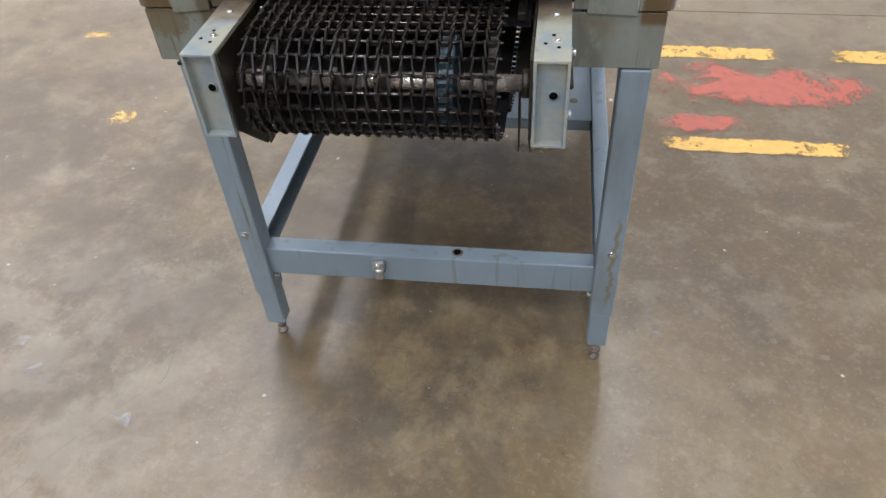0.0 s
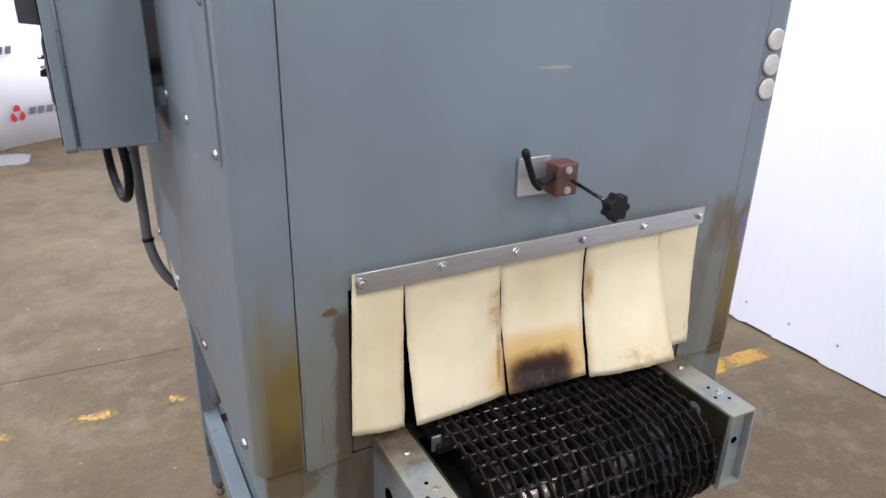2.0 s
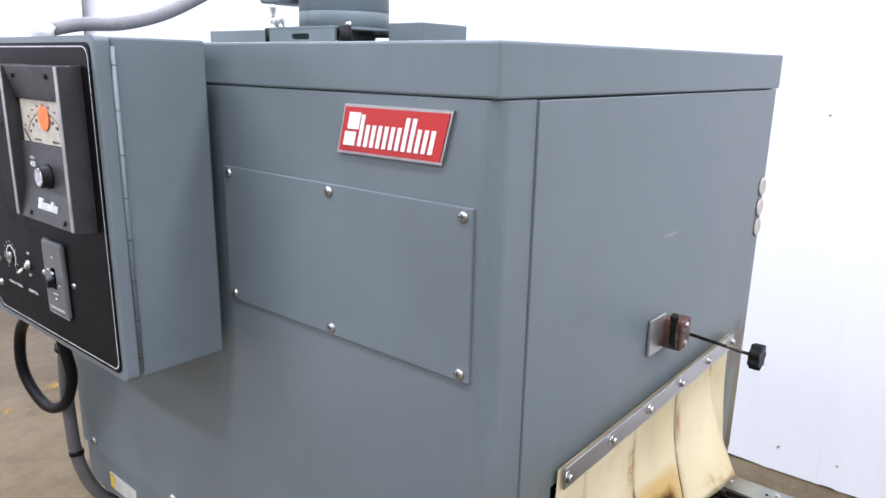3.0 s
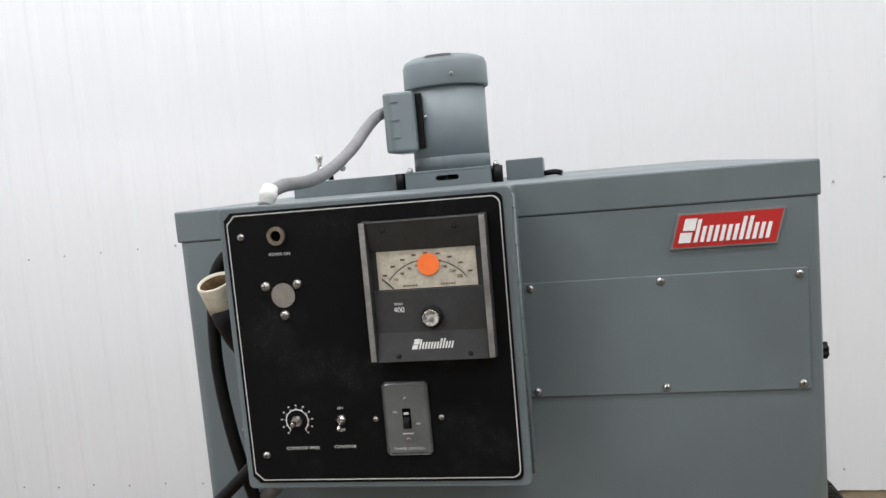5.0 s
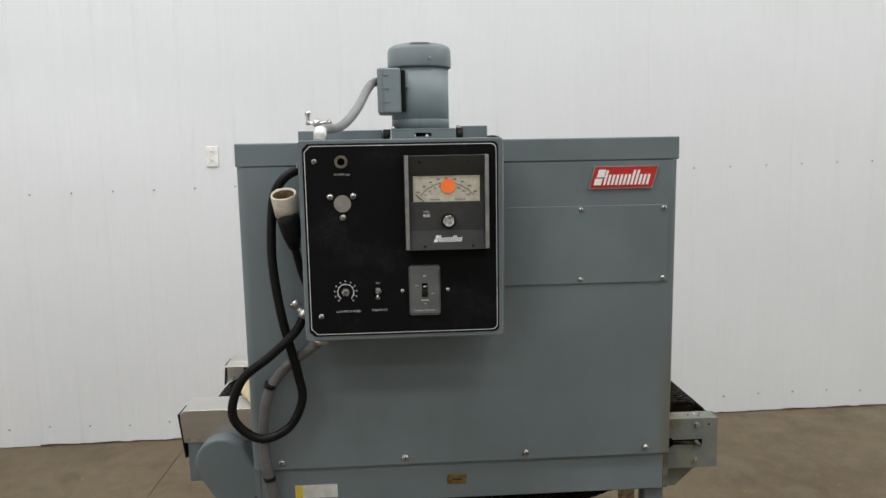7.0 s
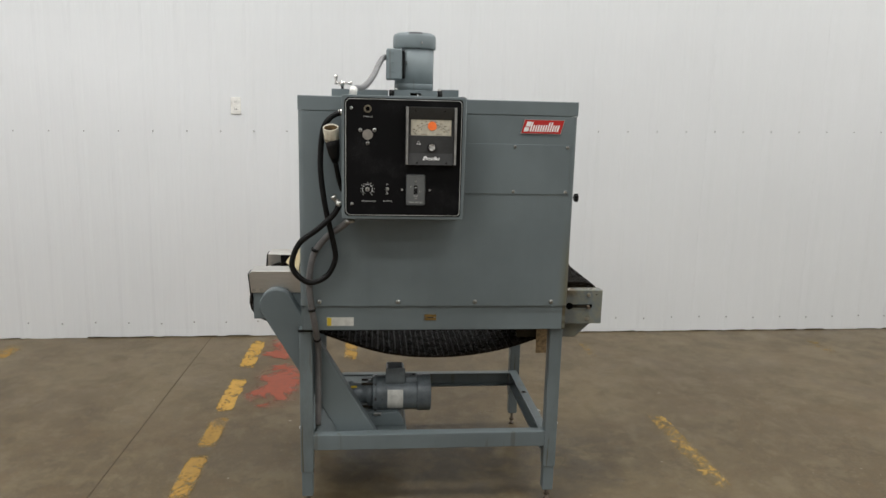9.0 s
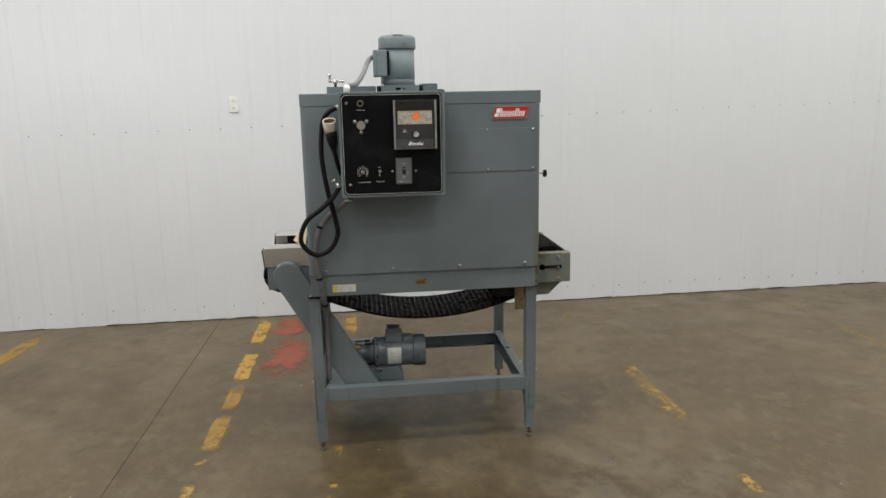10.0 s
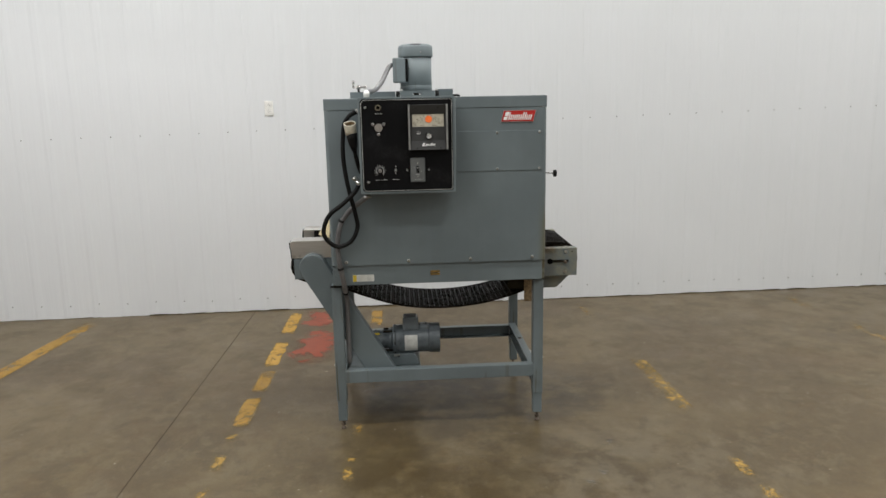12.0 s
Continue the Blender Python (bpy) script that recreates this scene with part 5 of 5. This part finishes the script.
part("motor_plate", rbox(0.2885, 1.0355, 2.37, 2.755, 0.2625, 0.2705, 0.002), M_PAINT, drive)
part("plate_lip", rbox(0.2925, 1.0315, 2.37, 2.374, 0.236, 0.2625, 0.001), M_PAINT, drive)
part("plate_hole", lathe([(0, 0.0125), (0.0008, 0.0125)], (0.985, 2.47, 0.2705), (0, 0, 1), 20), M_FLOOR, drive, "round hole through the motor plate")
part("gear_tag", rbox(0.452, 0.454, 2.585, 2.61, 0.438, 0.448, 0), M_YELLOW, drive)

# ---- blower motor on the roof ----
MX, MY = 0.562, 2.3525
blower = part("blower_motor", lathe([(0, 0.0805), (0.18, 0.0805)], (MX, MY, 1.7025), (0, 0, 1), 48), M_MOTOR, tunnel, "upright blue-grey blower motor with domed cap")
part("base_band", lathe([(0, 0.0808), (0.029, 0.0808), (0.03, 0.0805)], (MX, MY, 1.7027), (0, 0, 1), 48), M_MOTOR, blower)
part("fan_cap", lathe([(0, 0.087), (0.003, 0.0885), (0.046, 0.088), (0.056, 0.084), (0.062, 0.072), (0.0655, 0.042), (0.0665, 0.004)], (MX, MY, 1.8735), (0, 0, 1), 48), M_MOTOR, blower)
bm = bmesh.new()
for k in range(4):
    a0, a1 = radians(161 + 9.5 * k), radians(170.5 + 9.5 * k)
    bm.faces.new([bm.verts.new((MX + r * math.cos(a), MY + r * math.sin(a), z)) for a, r, z in ((a0, 0.0848, 1.9291), (a1, 0.0848, 1.9291), (a1, 0.0745, 1.9358), (a0, 0.0745, 1.9358))])
part("cap_label", bm, M_INK, blower, "small dark cap label")
screw(blower, (MX - 0.0855, MY - 0.025, 1.893), (-1, -0.3, 0), 0.004, 0.003)
bm = rbox(0.462, 0.58, 2.406, 2.469, 1.747, 1.867, 0.006, 3)
jb = part("junction_box", bm, M_MOTOR, blower)
for z in (1.778, 1.813, 1.848):
    part("louvre", rbox(0.4595, 0.4625, 2.438, 2.452, z - 0.0015, z + 0.0015, 0.0005), M_MOTOR, jb)
part("gasket", rbox(0.482, 0.57, 2.394, 2.4065, 1.752, 1.863, 0.002), M_RUBBER, blower)
screw(blower, (0.485, 2.389, 1.815), (-1, 0, 0), 0.004, 0.003)


def slotted_web(x0, x1, y0, y1, z0, z1, sy0, sy1, sz, r):
    """An upright plate with a long round-ended hole through it."""
    bm = bmesh.new()
    rim = [(y0, z0), (y1, z0), (y1, z1), (y0, z1)]
    hole = [(sy0 + r * math.cos(radians(a)), sz + r * math.sin(radians(a))) for a in range(90, 271, 30)] + [(sy1 + r * math.cos(radians(a)), sz + r * math.sin(radians(a))) for a in range(-90, 91, 30)]
    for ring in (rim, hole):
        vs = [bm.verts.new((x0, u, v)) for u, v in ring]
        for i in range(len(vs)):
            bm.edges.new((vs[i], vs[(i + 1) % len(vs)]))
    bmesh.ops.triangle_fill(bm, edges=bm.edges[:], use_beauty=True)
    out = bmesh.ops.extrude_face_region(bm, geom=bm.faces[:])
    bmesh.ops.translate(bm, vec=(x1 - x0, 0, 0), verts=[g for g in out["geom"] if isinstance(g, bmesh.types.BMVert)])
    return bm


base = part("motor_base", rbox(0.458, 0.66, 2.262, 2.435, 1.701, 1.706, 0.0015), M_PAINT, blower)
for xw in (0.458, 0.6555):
    part("base_web", slotted_web(xw, xw + 0.0045, 2.262, 2.435, 1.6715, 1.7012, 2.331, 2.368, 1.6895, 0.005), M_PAINT, base)


part("shaft_hub", lathe([(0, 0.014), (0.029, 0.014)], (MX, MY, 1.6718), (0, 0, 1), 20), M_GUARD, blower, "dark blower shaft hub")
for y, r in ((2.25, 0.0105), (2.447, 0.0105)):
    part("rubber_mount", lathe([(0, r), (0.033, r)], (0.47, y, 1.672), (0, 0, 1), 18), M_RUBBER, blower, "black rubber mount")
for y in (2.4285, 2.253):
    screw(blower, (0.48, y, 1.706), (0, 0, 1), 0.006, 0.008)
part("roof_channel", rbox(0.5, 0.68, 2.46, 2.689, 1.671, 1.705, 0.002), M_PAINT, tunnel)
rc = part("roof_channel", rbox(0.56, 0.68, 2.163, 2.24, 1.671, 1.7145, 0.002), M_PAINT, tunnel)
part("cable_stub", cable([(0.6, 2.165, 1.68), (0.6, 2.14, 1.682), (0.602, 2.125, 1.678)], 0.006), M_RUBBER, tunnel)

# bright valve crank
crank = part("crank_handle", rod((0.645, 2.652, 1.704), (0.645, 2.652, 1.728), 0.006), M_BLACK, tunnel, "bright chrome crank handle on a black stem")
bm = lathe([(0, 0.004), (0.004, 0.0105), (0.012, 0.0135), (0.02, 0.0105), (0.024, 0.004)], (0.645, 2.652, 1.719), (0, 0, 1), 18)
tube_in(bm, smooth_line([(0.645, 2.655, 1.732), (0.65, 2.677, 1.732)], 0.006), 0.0045, 10)
tube_in(bm, smooth_line([(0.643, 2.65, 1.732), (0.625, 2.618, 1.732)], 0.006), 0.005, 10)
lathe_in(bm, [(-0.008, 0.004), (-0.004, 0.008), (0.003, 0.008), (0.008, 0.004)], (0.624, 2.615, 1.732), (0, 0, 1), 14)
lathe_in(bm, [(0, 0.0055), (0.006, 0.0075), (0.01, 0.005), (0.017, 0.004), (0.03, 0.0085), (0.036, 0.009), (0.04, 0.006)], (0.652, 2.679, 1.727), (0, 0, 1), 14)
part("crank_arm", bm, M_STEEL, crank, "chrome crank arm")

# ---- control box ----
BX, BB, BYR, BYL, BZ0, BZ1 = 0.035, 0.178, 2.195, 2.628, 1.2415, 1.6725
cbox = part("control_box", rbox(BX + 0.021, BB, BYR + 0.002, BYL - 0.002, BZ0 + 0.002, BZ1 - 0.001, 0.003), M_PAINT, tunnel, "blue-grey wall-mounted control box with a black instrument panel")


def rounded(y0, y1, z0, z1, r, cut=(False,) * 4, n=5):
    """Outline in (y, z); corners in order low-right, low-left, high-left, high-right of the reader; cut: bevelled flat."""
    out = []
    for i, (cy, cz, a0) in enumerate(((y0 + r, z0 + r, 180), (y1 - r, z0 + r, 270), (y1 - r, z1 - r, 0), (y0 + r, z1 - r, 90))):
        for k in ((0, n) if cut[i] else range(n + 1)):
            a = radians(a0 + 90 * k / n)
            out.append((cy + r * math.cos(a), cz + r * math.sin(a)))
    return out


part("door", slab(rounded(BYR, BYL, BZ0, BZ1, 0.008), "x", BX, BX + 0.019, 0.0025), M_PAINT, cbox)
part("hinge", rod((BX + 0.02, BYR - 0.001, BZ0 + 0.012), (BX + 0.02, BYR - 0.001, BZ1 - 0.012), 0.0028), M_PAINT, cbox)
for k in range(8):
    z = BZ0 + 0.03 + k * 0.0525
    part("hinge_gap", lathe([(0, 0.0032), (0.001, 0.0032)], (BX + 0.02, BYR - 0.001, z), (0, 0, 1), 12), M_INK, cbox)
for y in (2.25, 2.575):
    part("spacer", rbox(BB - 0.001, XF, y - 0.015, y + 0.015, 1.30, 1.33, 0), M_PAINT, cbox)
    part("spacer", rbox(BB - 0.001, XF, y - 0.015, y + 0.015, 1.59, 1.62, 0), M_PAINT, cbox)
CUT = (False, True, True, False)
part("instrument_panel", slab(rounded(2.206, 2.6185, 1.2515, 1.6645, 0.011, CUT), "x", BX - 0.0018, BX + 0.001), M_PANEL, cbox, "black instrument panel with rub marks")
outer, inner = rounded(2.2095, 2.6145, 1.2555, 1.6605, 0.0125, CUT), rounded(2.2110, 2.6130, 1.2570, 1.6590, 0.0120, CUT)
bm = bmesh.new()
a = [bm.verts.new((BX - 0.0021, u, v)) for u, v in outer]
b = [bm.verts.new((BX - 0.0021, u, v)) for u, v in inner]
for i in range(len(a)):
    j = (i + 1) % len(a)
    bm.faces.new((a[i], a[j], b[j], b[i]))
part("pinstripe", bm, M_PRINT, cbox)
PX = BX - 0.0018
for y, z in ((2.594, 1.628), (2.592, 1.2955)):
    screw(cbox, (PX, y, z), (-1, 0, 0), 0.0058, 0.004)
# indicator socket and blank disc
ind = part("indicator_socket", ring_in(bmesh.new(), (2.538, 1.6265), 0.008, 0.0135, PX - 0.006, PX), M_SOCKET, cbox, "empty indicator lamp socket")
part("socket_hole", lathe([(0, 0.008), (0.001, 0.008)], (PX, 2.538, 1.6265), (-1, 0, 0), 20), M_HOLE, ind)
text(cbox, "POWER ON", (PX - 0.0003, 2.537, 1.5995), 0.0062, M_PRINT)
part("blank_disc", lathe([(0, 0.0182), (0.0012, 0.0182)], (PX, 2.538, 1.5385), (-1, 0, 0), 32), M_DISC, cbox, "round grey blanking disc")
for dy, dz in ((0.0255, 0.0145), (-0.0235, 0.0155), (0.0, -0.0295)):
    screw(cbox, (PX, 2.538 + dy, 1.5385 + dz), (-1, 0, 0), 0.0072, 0.006)
# speed dial and toggle
dial = part("speed_dial", ring_in(bmesh.new(), (2.538, 1.348), 0.0165, 0.0178, PX - 0.0004, PX, -140, 140), M_WHITE, cbox)
bm = bmesh.new()
for k in range(11):
    t = radians(-140 + 28 * k)
    u = Vector((-math.sin(t), math.cos(t)))
    w = Vector((u.y, -u.x)) * 0.0005
    q = [Vector((2.538, 1.348)) + u * r + s * w for r, s in ((0.0178, -1), (0.0205, -1), (0.0205, 1), (0.0178, 1))]
    bm.faces.new([bm.verts.new((PX - 0.0003, v.x, v.y)) for v in q])
    q = [Vector((2.538, 1.348)) + u * 0.024 + Vector((dy, dz)) for dy, dz in ((-0.0013, -0.0012), (0.0013, -0.0012), (0.0013, 0.0012), (-0.0013, 0.0012))]
    bm.faces.new([bm.verts.new((PX - 0.0003, v.x, v.y)) for v in q])
part("dial_ticks", bm, M_PRINT, dial)
part("dial_nut", lathe([(0, 0.0085), (0.004, 0.0085)], (PX, 2.538, 1.348), (-1, 0, 0), 6), M_ZINC, dial)
part("dial_shaft", lathe([(0, 0.004), (0.017, 0.004), (0.018, 0.003)], (PX - 0.003, 2.538, 1.348), (-1, 0, 0), 14), M_STEEL, dial)
text(cbox, "CONVEYOR SPEED", (PX - 0.0003, 2.533, 1.3055), 0.0062, M_PRINT)
tog = part("toggle_switch", lathe([(0, 0.008), (0.003, 0.008), (0.0045, 0.005), (0.006, 0.005)], (PX, 2.469, 1.348), (-1, 0, 0), 6), M_ZINC, cbox, "chrome toggle switch")
part("toggle_bat", lathe([(0, 0.0022), (0.013, 0.0032), (0.016, 0.002)], (PX - 0.004, 2.469, 1.347), (-0.85, 0, -0.6), 12), M_STEEL, tog)
text(cbox, "ON", (PX - 0.0003, 2.469, 1.3655), 0.0058, M_PRINT)
text(cbox, "OFF", (PX - 0.0003, 2.469, 1.332), 0.0058, M_PRINT)
text(cbox, "CONVEYOR", (PX - 0.0003, 2.467, 1.3065), 0.0062, M_PRINT)
# switch plate
sp = part("switch_plate", rbox(PX - 0.006, PX, 2.334, 2.402, 1.2935, 1.403, 0.0045, 1), M_PLATE, cbox, "grey metal toggle switch cover plate")
for z in (1.3785, 1.318):
    screw(sp, (PX - 0.006, 2.368, z), (-1, 0, 0), 0.003, 0.0015)
part("switch_slot", rbox(PX - 0.0068, PX - 0.005, 2.3618, 2.3742, 1.334, 1.364, 0.0008), M_HOLE, sp)
lever = part("switch_lever", slab([(PX - 0.006, 1.3365), (PX - 0.006, 1.3525), (PX - 0.016, 1.3475), (PX - 0.017, 1.3385)], "y", 2.3638, 2.3722, 0.0012), M_BLACK, sp, "black switch lever")
part("lever_mark", rbox(PX - 0.0085, PX - 0.0068, 2.3645, 2.3715, 1.3555, 1.3585, 0), M_PRINT, sp)
part("small_print", rbox(PX - 0.0064, PX - 0.006, 2.36, 2.376, 1.3255, 1.3275, 0), M_PRINT, sp)
text(sp, "ON", (PX - 0.0063, 2.385, 1.359), 0.0045, M_PRINT)
text(sp, "OFF", (PX - 0.0063, 2.352, 1.341), 0.0045, M_PRINT)
text(sp, "TUNNEL CONTROL", (PX - 0.0063, 2.368, 1.304), 0.0052, M_PRINT)
for y in (2.416, 2.318):
    screw(cbox, (PX, y, 1.3475), (-1, 0, 0), 0.0042, 0.003)
# temperature gauge
GY0, GY1, GZ0, GZ1 = 2.229, 2.4065, 1.4350, 1.6380
gauge = part("temperature_gauge", rbox(PX - 0.012, PX, GY0 + 0.004, GY1 - 0.004, GZ0 + 0.001, GZ1 - 0.001, 0.001), M_GAUGE, cbox, "grey temperature controller with a cream dial and orange dot sticker")
for a, b in ((GY0, GY0 + 0.0095), (GY1 - 0.0095, GY1)):
    part("side_fin", slab([(PX, GZ0), (PX - 0.028, GZ0 + 0.004), (PX - 0.028, GZ1 - 0.001), (PX, GZ1)], "y", a, b, 0.001), M_GAUGE, gauge, "grey side fin with a worn aluminium front")
    part("fin_front", rbox(PX - 0.0288, PX - 0.0275, a + 0.0008, b - 0.0008, GZ0 + 0.005, GZ1 - 0.0018, 0.0003), M_FIN, gauge, "dull aluminium fin front")
gy0, gy1 = GY0 + 0.0098, GY1 - 0.0098
part("top_slope", slab([(PX - 0.011, 1.595), (PX - 0.016, 1.595), (PX - 0.027, GZ1 - 0.002), (PX - 0.011, GZ1 - 0.002)], "y", gy0, gy1, 0.0006), M_GAUGE, gauge)
part("lower_front", slab([(PX - 0.011, GZ0 + 0.002), (PX - 0.026, GZ0 + 0.003), (PX - 0.0175, 1.4785), (PX - 0.0165, 1.5385), (PX - 0.011, 1.5385)], "y", gy0, gy1, 0.0006), M_GAUGE, gauge)
GX = PX - 0.0165
card = part("dial_card", rbox(PX - 0.0135, PX - 0.011, gy0 + 0.0085, gy1 - 0.0085, 1.5395, 1.594, 0), M_DIAL, gauge, "cream dial card with two scales")
CX = PX - 0.0136
gc = (2.3175, 1.509)
part("scale_arc", ring_in(bmesh.new(), gc, 0.0695, 0.0704, CX - 0.0003, CX, -53, 53, 40), M_INK, card)
bm = bmesh.new()
for k in range(41):
    t = radians(-50 + 2.5 * k)
    u = Vector((-math.sin(t), math.cos(t)))
    w = Vector((u.y, -u.x)) * 0.00035
    r1 = 0.0742 if k % 5 == 0 else 0.0724
    bm.faces.new([bm.verts.new((CX - 0.0003, gc[0] + v.x, gc[1] + v.y)) for v in (u * 0.0704 - w, u * r1 - w, u * r1 + w, u * 0.0704 + w)])
    if k % 5 == 0:
        o = u * 0.0792
        if gc[1] + o.y < 1.592:
            bm.faces.new([bm.verts.new((CX - 0.0003, gc[0] + o.x + a, gc[1] + o.y + b)) for a, b in ((-0.0032, -0.0012), (0.0032, -0.0012), (0.0032, 0.0012), (-0.0032, 0.0012))])
part("scale_ticks", bm, M_SCALE, card)
for k, words in enumerate(("10", "40", "70", "100", "", "", "190", "220", "250")):
    t = radians(-46 + 11.5 * k)
    if words:
        text(card, words, (CX - 0.0003, gc[0] - math.sin(t) * 0.0635, gc[1] + math.cos(t) * 0.0635), 0.0058, M_SCALE)
bm = bmesh.new()
for y0 in (2.343, 2.289):
    for k in range(6):
        box_in(bm, CX - 0.0003, CX, y0 - 0.010 + k * 0.0036, y0 - 0.0078 + k * 0.0036, 1.5425, 1.5450)
part("scale_words", bm, M_SCALE, card)
bm = slab([(2.383, 1.554), (2.3825, 1.556), (2.366, 1.5405), (2.3675, 1.540)], "x", CX - 0.001, CX)
part("pointer", bm, M_INK, card)
part("dot_sticker", lathe([(0, 0.0155), (0.0006, 0.0155)], (PX - 0.0152, 2.3145, 1.5725), (-1, 0, 0), 36), M_ORANGE, gauge, "round orange dot sticker")
kn = part("gauge_knob", lathe([(0, 0.0162), (0.004, 0.0158), (0.005, 0.0140), (0.012, 0.0136), (0.013, 0.0122)], (GX, 2.315, 1.499), (-1, 0, 0), 36), M_BLACK, cbox, "black knob with a spun aluminium face")
part("knob_face", lathe([(0, 0.0118), (0.001, 0.0118), (0.0014, 0.0105), (0.0007, 0.0095), (0.0007, 0.003), (0.0012, 0.002)], (GX - 0.0125, 2.315, 1.499), (-1, 0, 0), 36), M_SPUN, kn)
text(gauge, "400", (GX - 0.0008, 2.3615, 1.5105), 0.0105, M_WHITE)
text(gauge, "SERIES", (GX - 0.0008, 2.3615, 1.519), 0.0046, M_PRINT)
strokes(gauge, 2.345, 2.285, 1.4545, 1.4685, GX - 0.0062, GX - 0.0035, M_WHITE)
for y, z, x in ((2.373, 1.624, PX - 0.0245), (2.272, 1.624, PX - 0.0245), (2.366, 1.446, PX - 0.0245), (2.264, 1.446, PX - 0.0245)):
    screw(gauge, (x, y, z), (-1, 0, 0), 0.0034, 0.002, M_BLACK)

# ---- cables ----
fit_a = part("conduit_connector", lathe([(0, 0.0125), (0.012, 0.0125), (0.0125, 0.0142), (0.024, 0.0142), (0.0255, 0.0125), (0.034, 0.0122)], (0.131, 2.593, 1.67), (0.45, -0.1, 0.75), 18), M_IVORY, tunnel, "cream conduit connector on the box top")
part("blower_conduit", cable([(0.154, 2.593, 1.691), (0.195, 2.584, 1.700), (0.255, 2.562, 1.704), (0.321, 2.540, 1.724), (0.391, 2.516, 1.763), (0.444, 2.499, 1.802), (0.487, 2.485, 1.827), (0.519, 2.472, 1.836)], 0.0115), M_CONDUIT, tunnel, "grey flexible conduit to the blower motor")
# cord with plug, looped beside the box
gl = part("cord_gland", lathe([(0, 0.012), (0.012, 0.012), (0.012, 0.009), (0.02, 0.009)], (0.13, 2.625, 1.612), (0, 1, 0.1), 12), M_ZINC, tunnel, "bright cord gland")
cord_pts = [(0.13, 2.635, 1.611), (0.13, 2.665, 1.598), (0.128, 2.692, 1.565), (0.13, 2.704, 1.51), (0.13, 2.708, 1.4), (0.13, 2.692, 1.27), (0.14, 2.664, 1.135), (0.145, 2.658, 1.07),
            (0.14, 2.69, 1.008), (0.13, 2.75, 0.985), (0.12, 2.798, 1.018), (0.115, 2.814, 1.065), (0.112, 2.785, 1.138), (0.11, 2.72, 1.19), (0.115, 2.662, 1.243), (0.12, 2.64, 1.282)]
part("power_cord", cable(cord_pts, 0.0105), M_RUBBER, tunnel, "black rubber power cord hung in a loop")
part("cord_clamp", lathe([(0, 0.013), (0.016, 0.013), (0.016, 0.009), (0.03, 0.009), (0.034, 0.012), (0.044, 0.012)], (0.12, 2.637, 1.278), (0, 0.62, 0.78), 12), M_ZINC, tunnel, "bright cord clamp")
plug = part("plug", lathe([(0, 0.012), (0.03, 0.02), (0.06, 0.0245), (0.088, 0.0255)], (0.118, 2.6545, 1.435), (-0.28, 0.12, 1), 28), M_BLACK, tunnel, "black power plug with a cream collar")
tilt = Vector((-0.47, 0.06, 1)).normalized()
foot = Vector((0.098, 2.665, 1.515))
part("plug_collar", lathe_in(bmesh.new(), [(0, 0.022), (0, 0.0265), (0.02, 0.0268), (0.048, 0.0278), (0.05, 0.027), (0.05, 0.0245), (0.012, 0.0235)], foot, tilt, 36, False), M_CREAM, plug, "open cream plastic plug collar")
face = part("plug_face", lathe([(0, 0.0238), (0.003, 0.0238)], foot + tilt * 0.014, tilt, 28), M_TAN, plug, "brown plug face inside the collar")
part("collar_lining", lathe_in(bmesh.new(), [(0.016, 0.0233), (0.046, 0.0243)], foot, tilt, 36, False), M_TAN, plug, "stained brown inside of the collar")
for k in range(3):
    t = radians(120 * k + 20)
    q = foot + tilt * 0.017 + Vector((0.012 * math.cos(t), 0.012 * math.sin(t), 0.0055 * math.cos(t)))
    part("blade", rod(q, q + tilt * 0.014, 0.0024, 8), M_BRASS, face)
part("plug_cord", cable([(0.117, 2.655, 1.44), (0.125, 2.648, 1.4), (0.14, 2.64, 1.36), (0.16, 2.632, 1.33)], 0.009), M_RUBBER, plug)
part("drop_conduit", cable([(0.105, 2.602, 1.243), (0.108, 2.606, 1.226), (0.13, 2.634, 1.198), (0.163, 2.69, 1.152), (0.167, 2.734, 1.095), (0.169, 2.752, 1.03), (0.17, 2.757, 0.95), (0.172, 2.745, 0.85), (0.2, 2.735, 0.765), (0.262, 2.733, 0.69), (0.28, 2.735, 0.55), (0.285, 2.737, 0.35)], 0.0125), M_CONDUIT_D, tunnel, "grey flexible conduit down the leg")
part("box_connector", lathe([(0, 0.014), (0.014, 0.014), (0.016, 0.018), (0.026, 0.018)], (0.105, 2.602, 1.2435), (0, 0, -1), 16), M_ZINC, tunnel, "zinc conduit connector")
for c, d in (((0.164, 2.734, 1.103), (0.003, 0.02, -0.05)), ((0.171, 2.748, 0.868), (0, -0.01, -0.1)), ((0.225, 2.734, 0.735), (0.06, 0, -0.075))):
    d = Vector(d).normalized()
    part("cable_tie", lathe([(-0.005, 0.0145), (0.005, 0.0145)], c, d, 16), M_RUBBER, tunnel, "black cable tie")
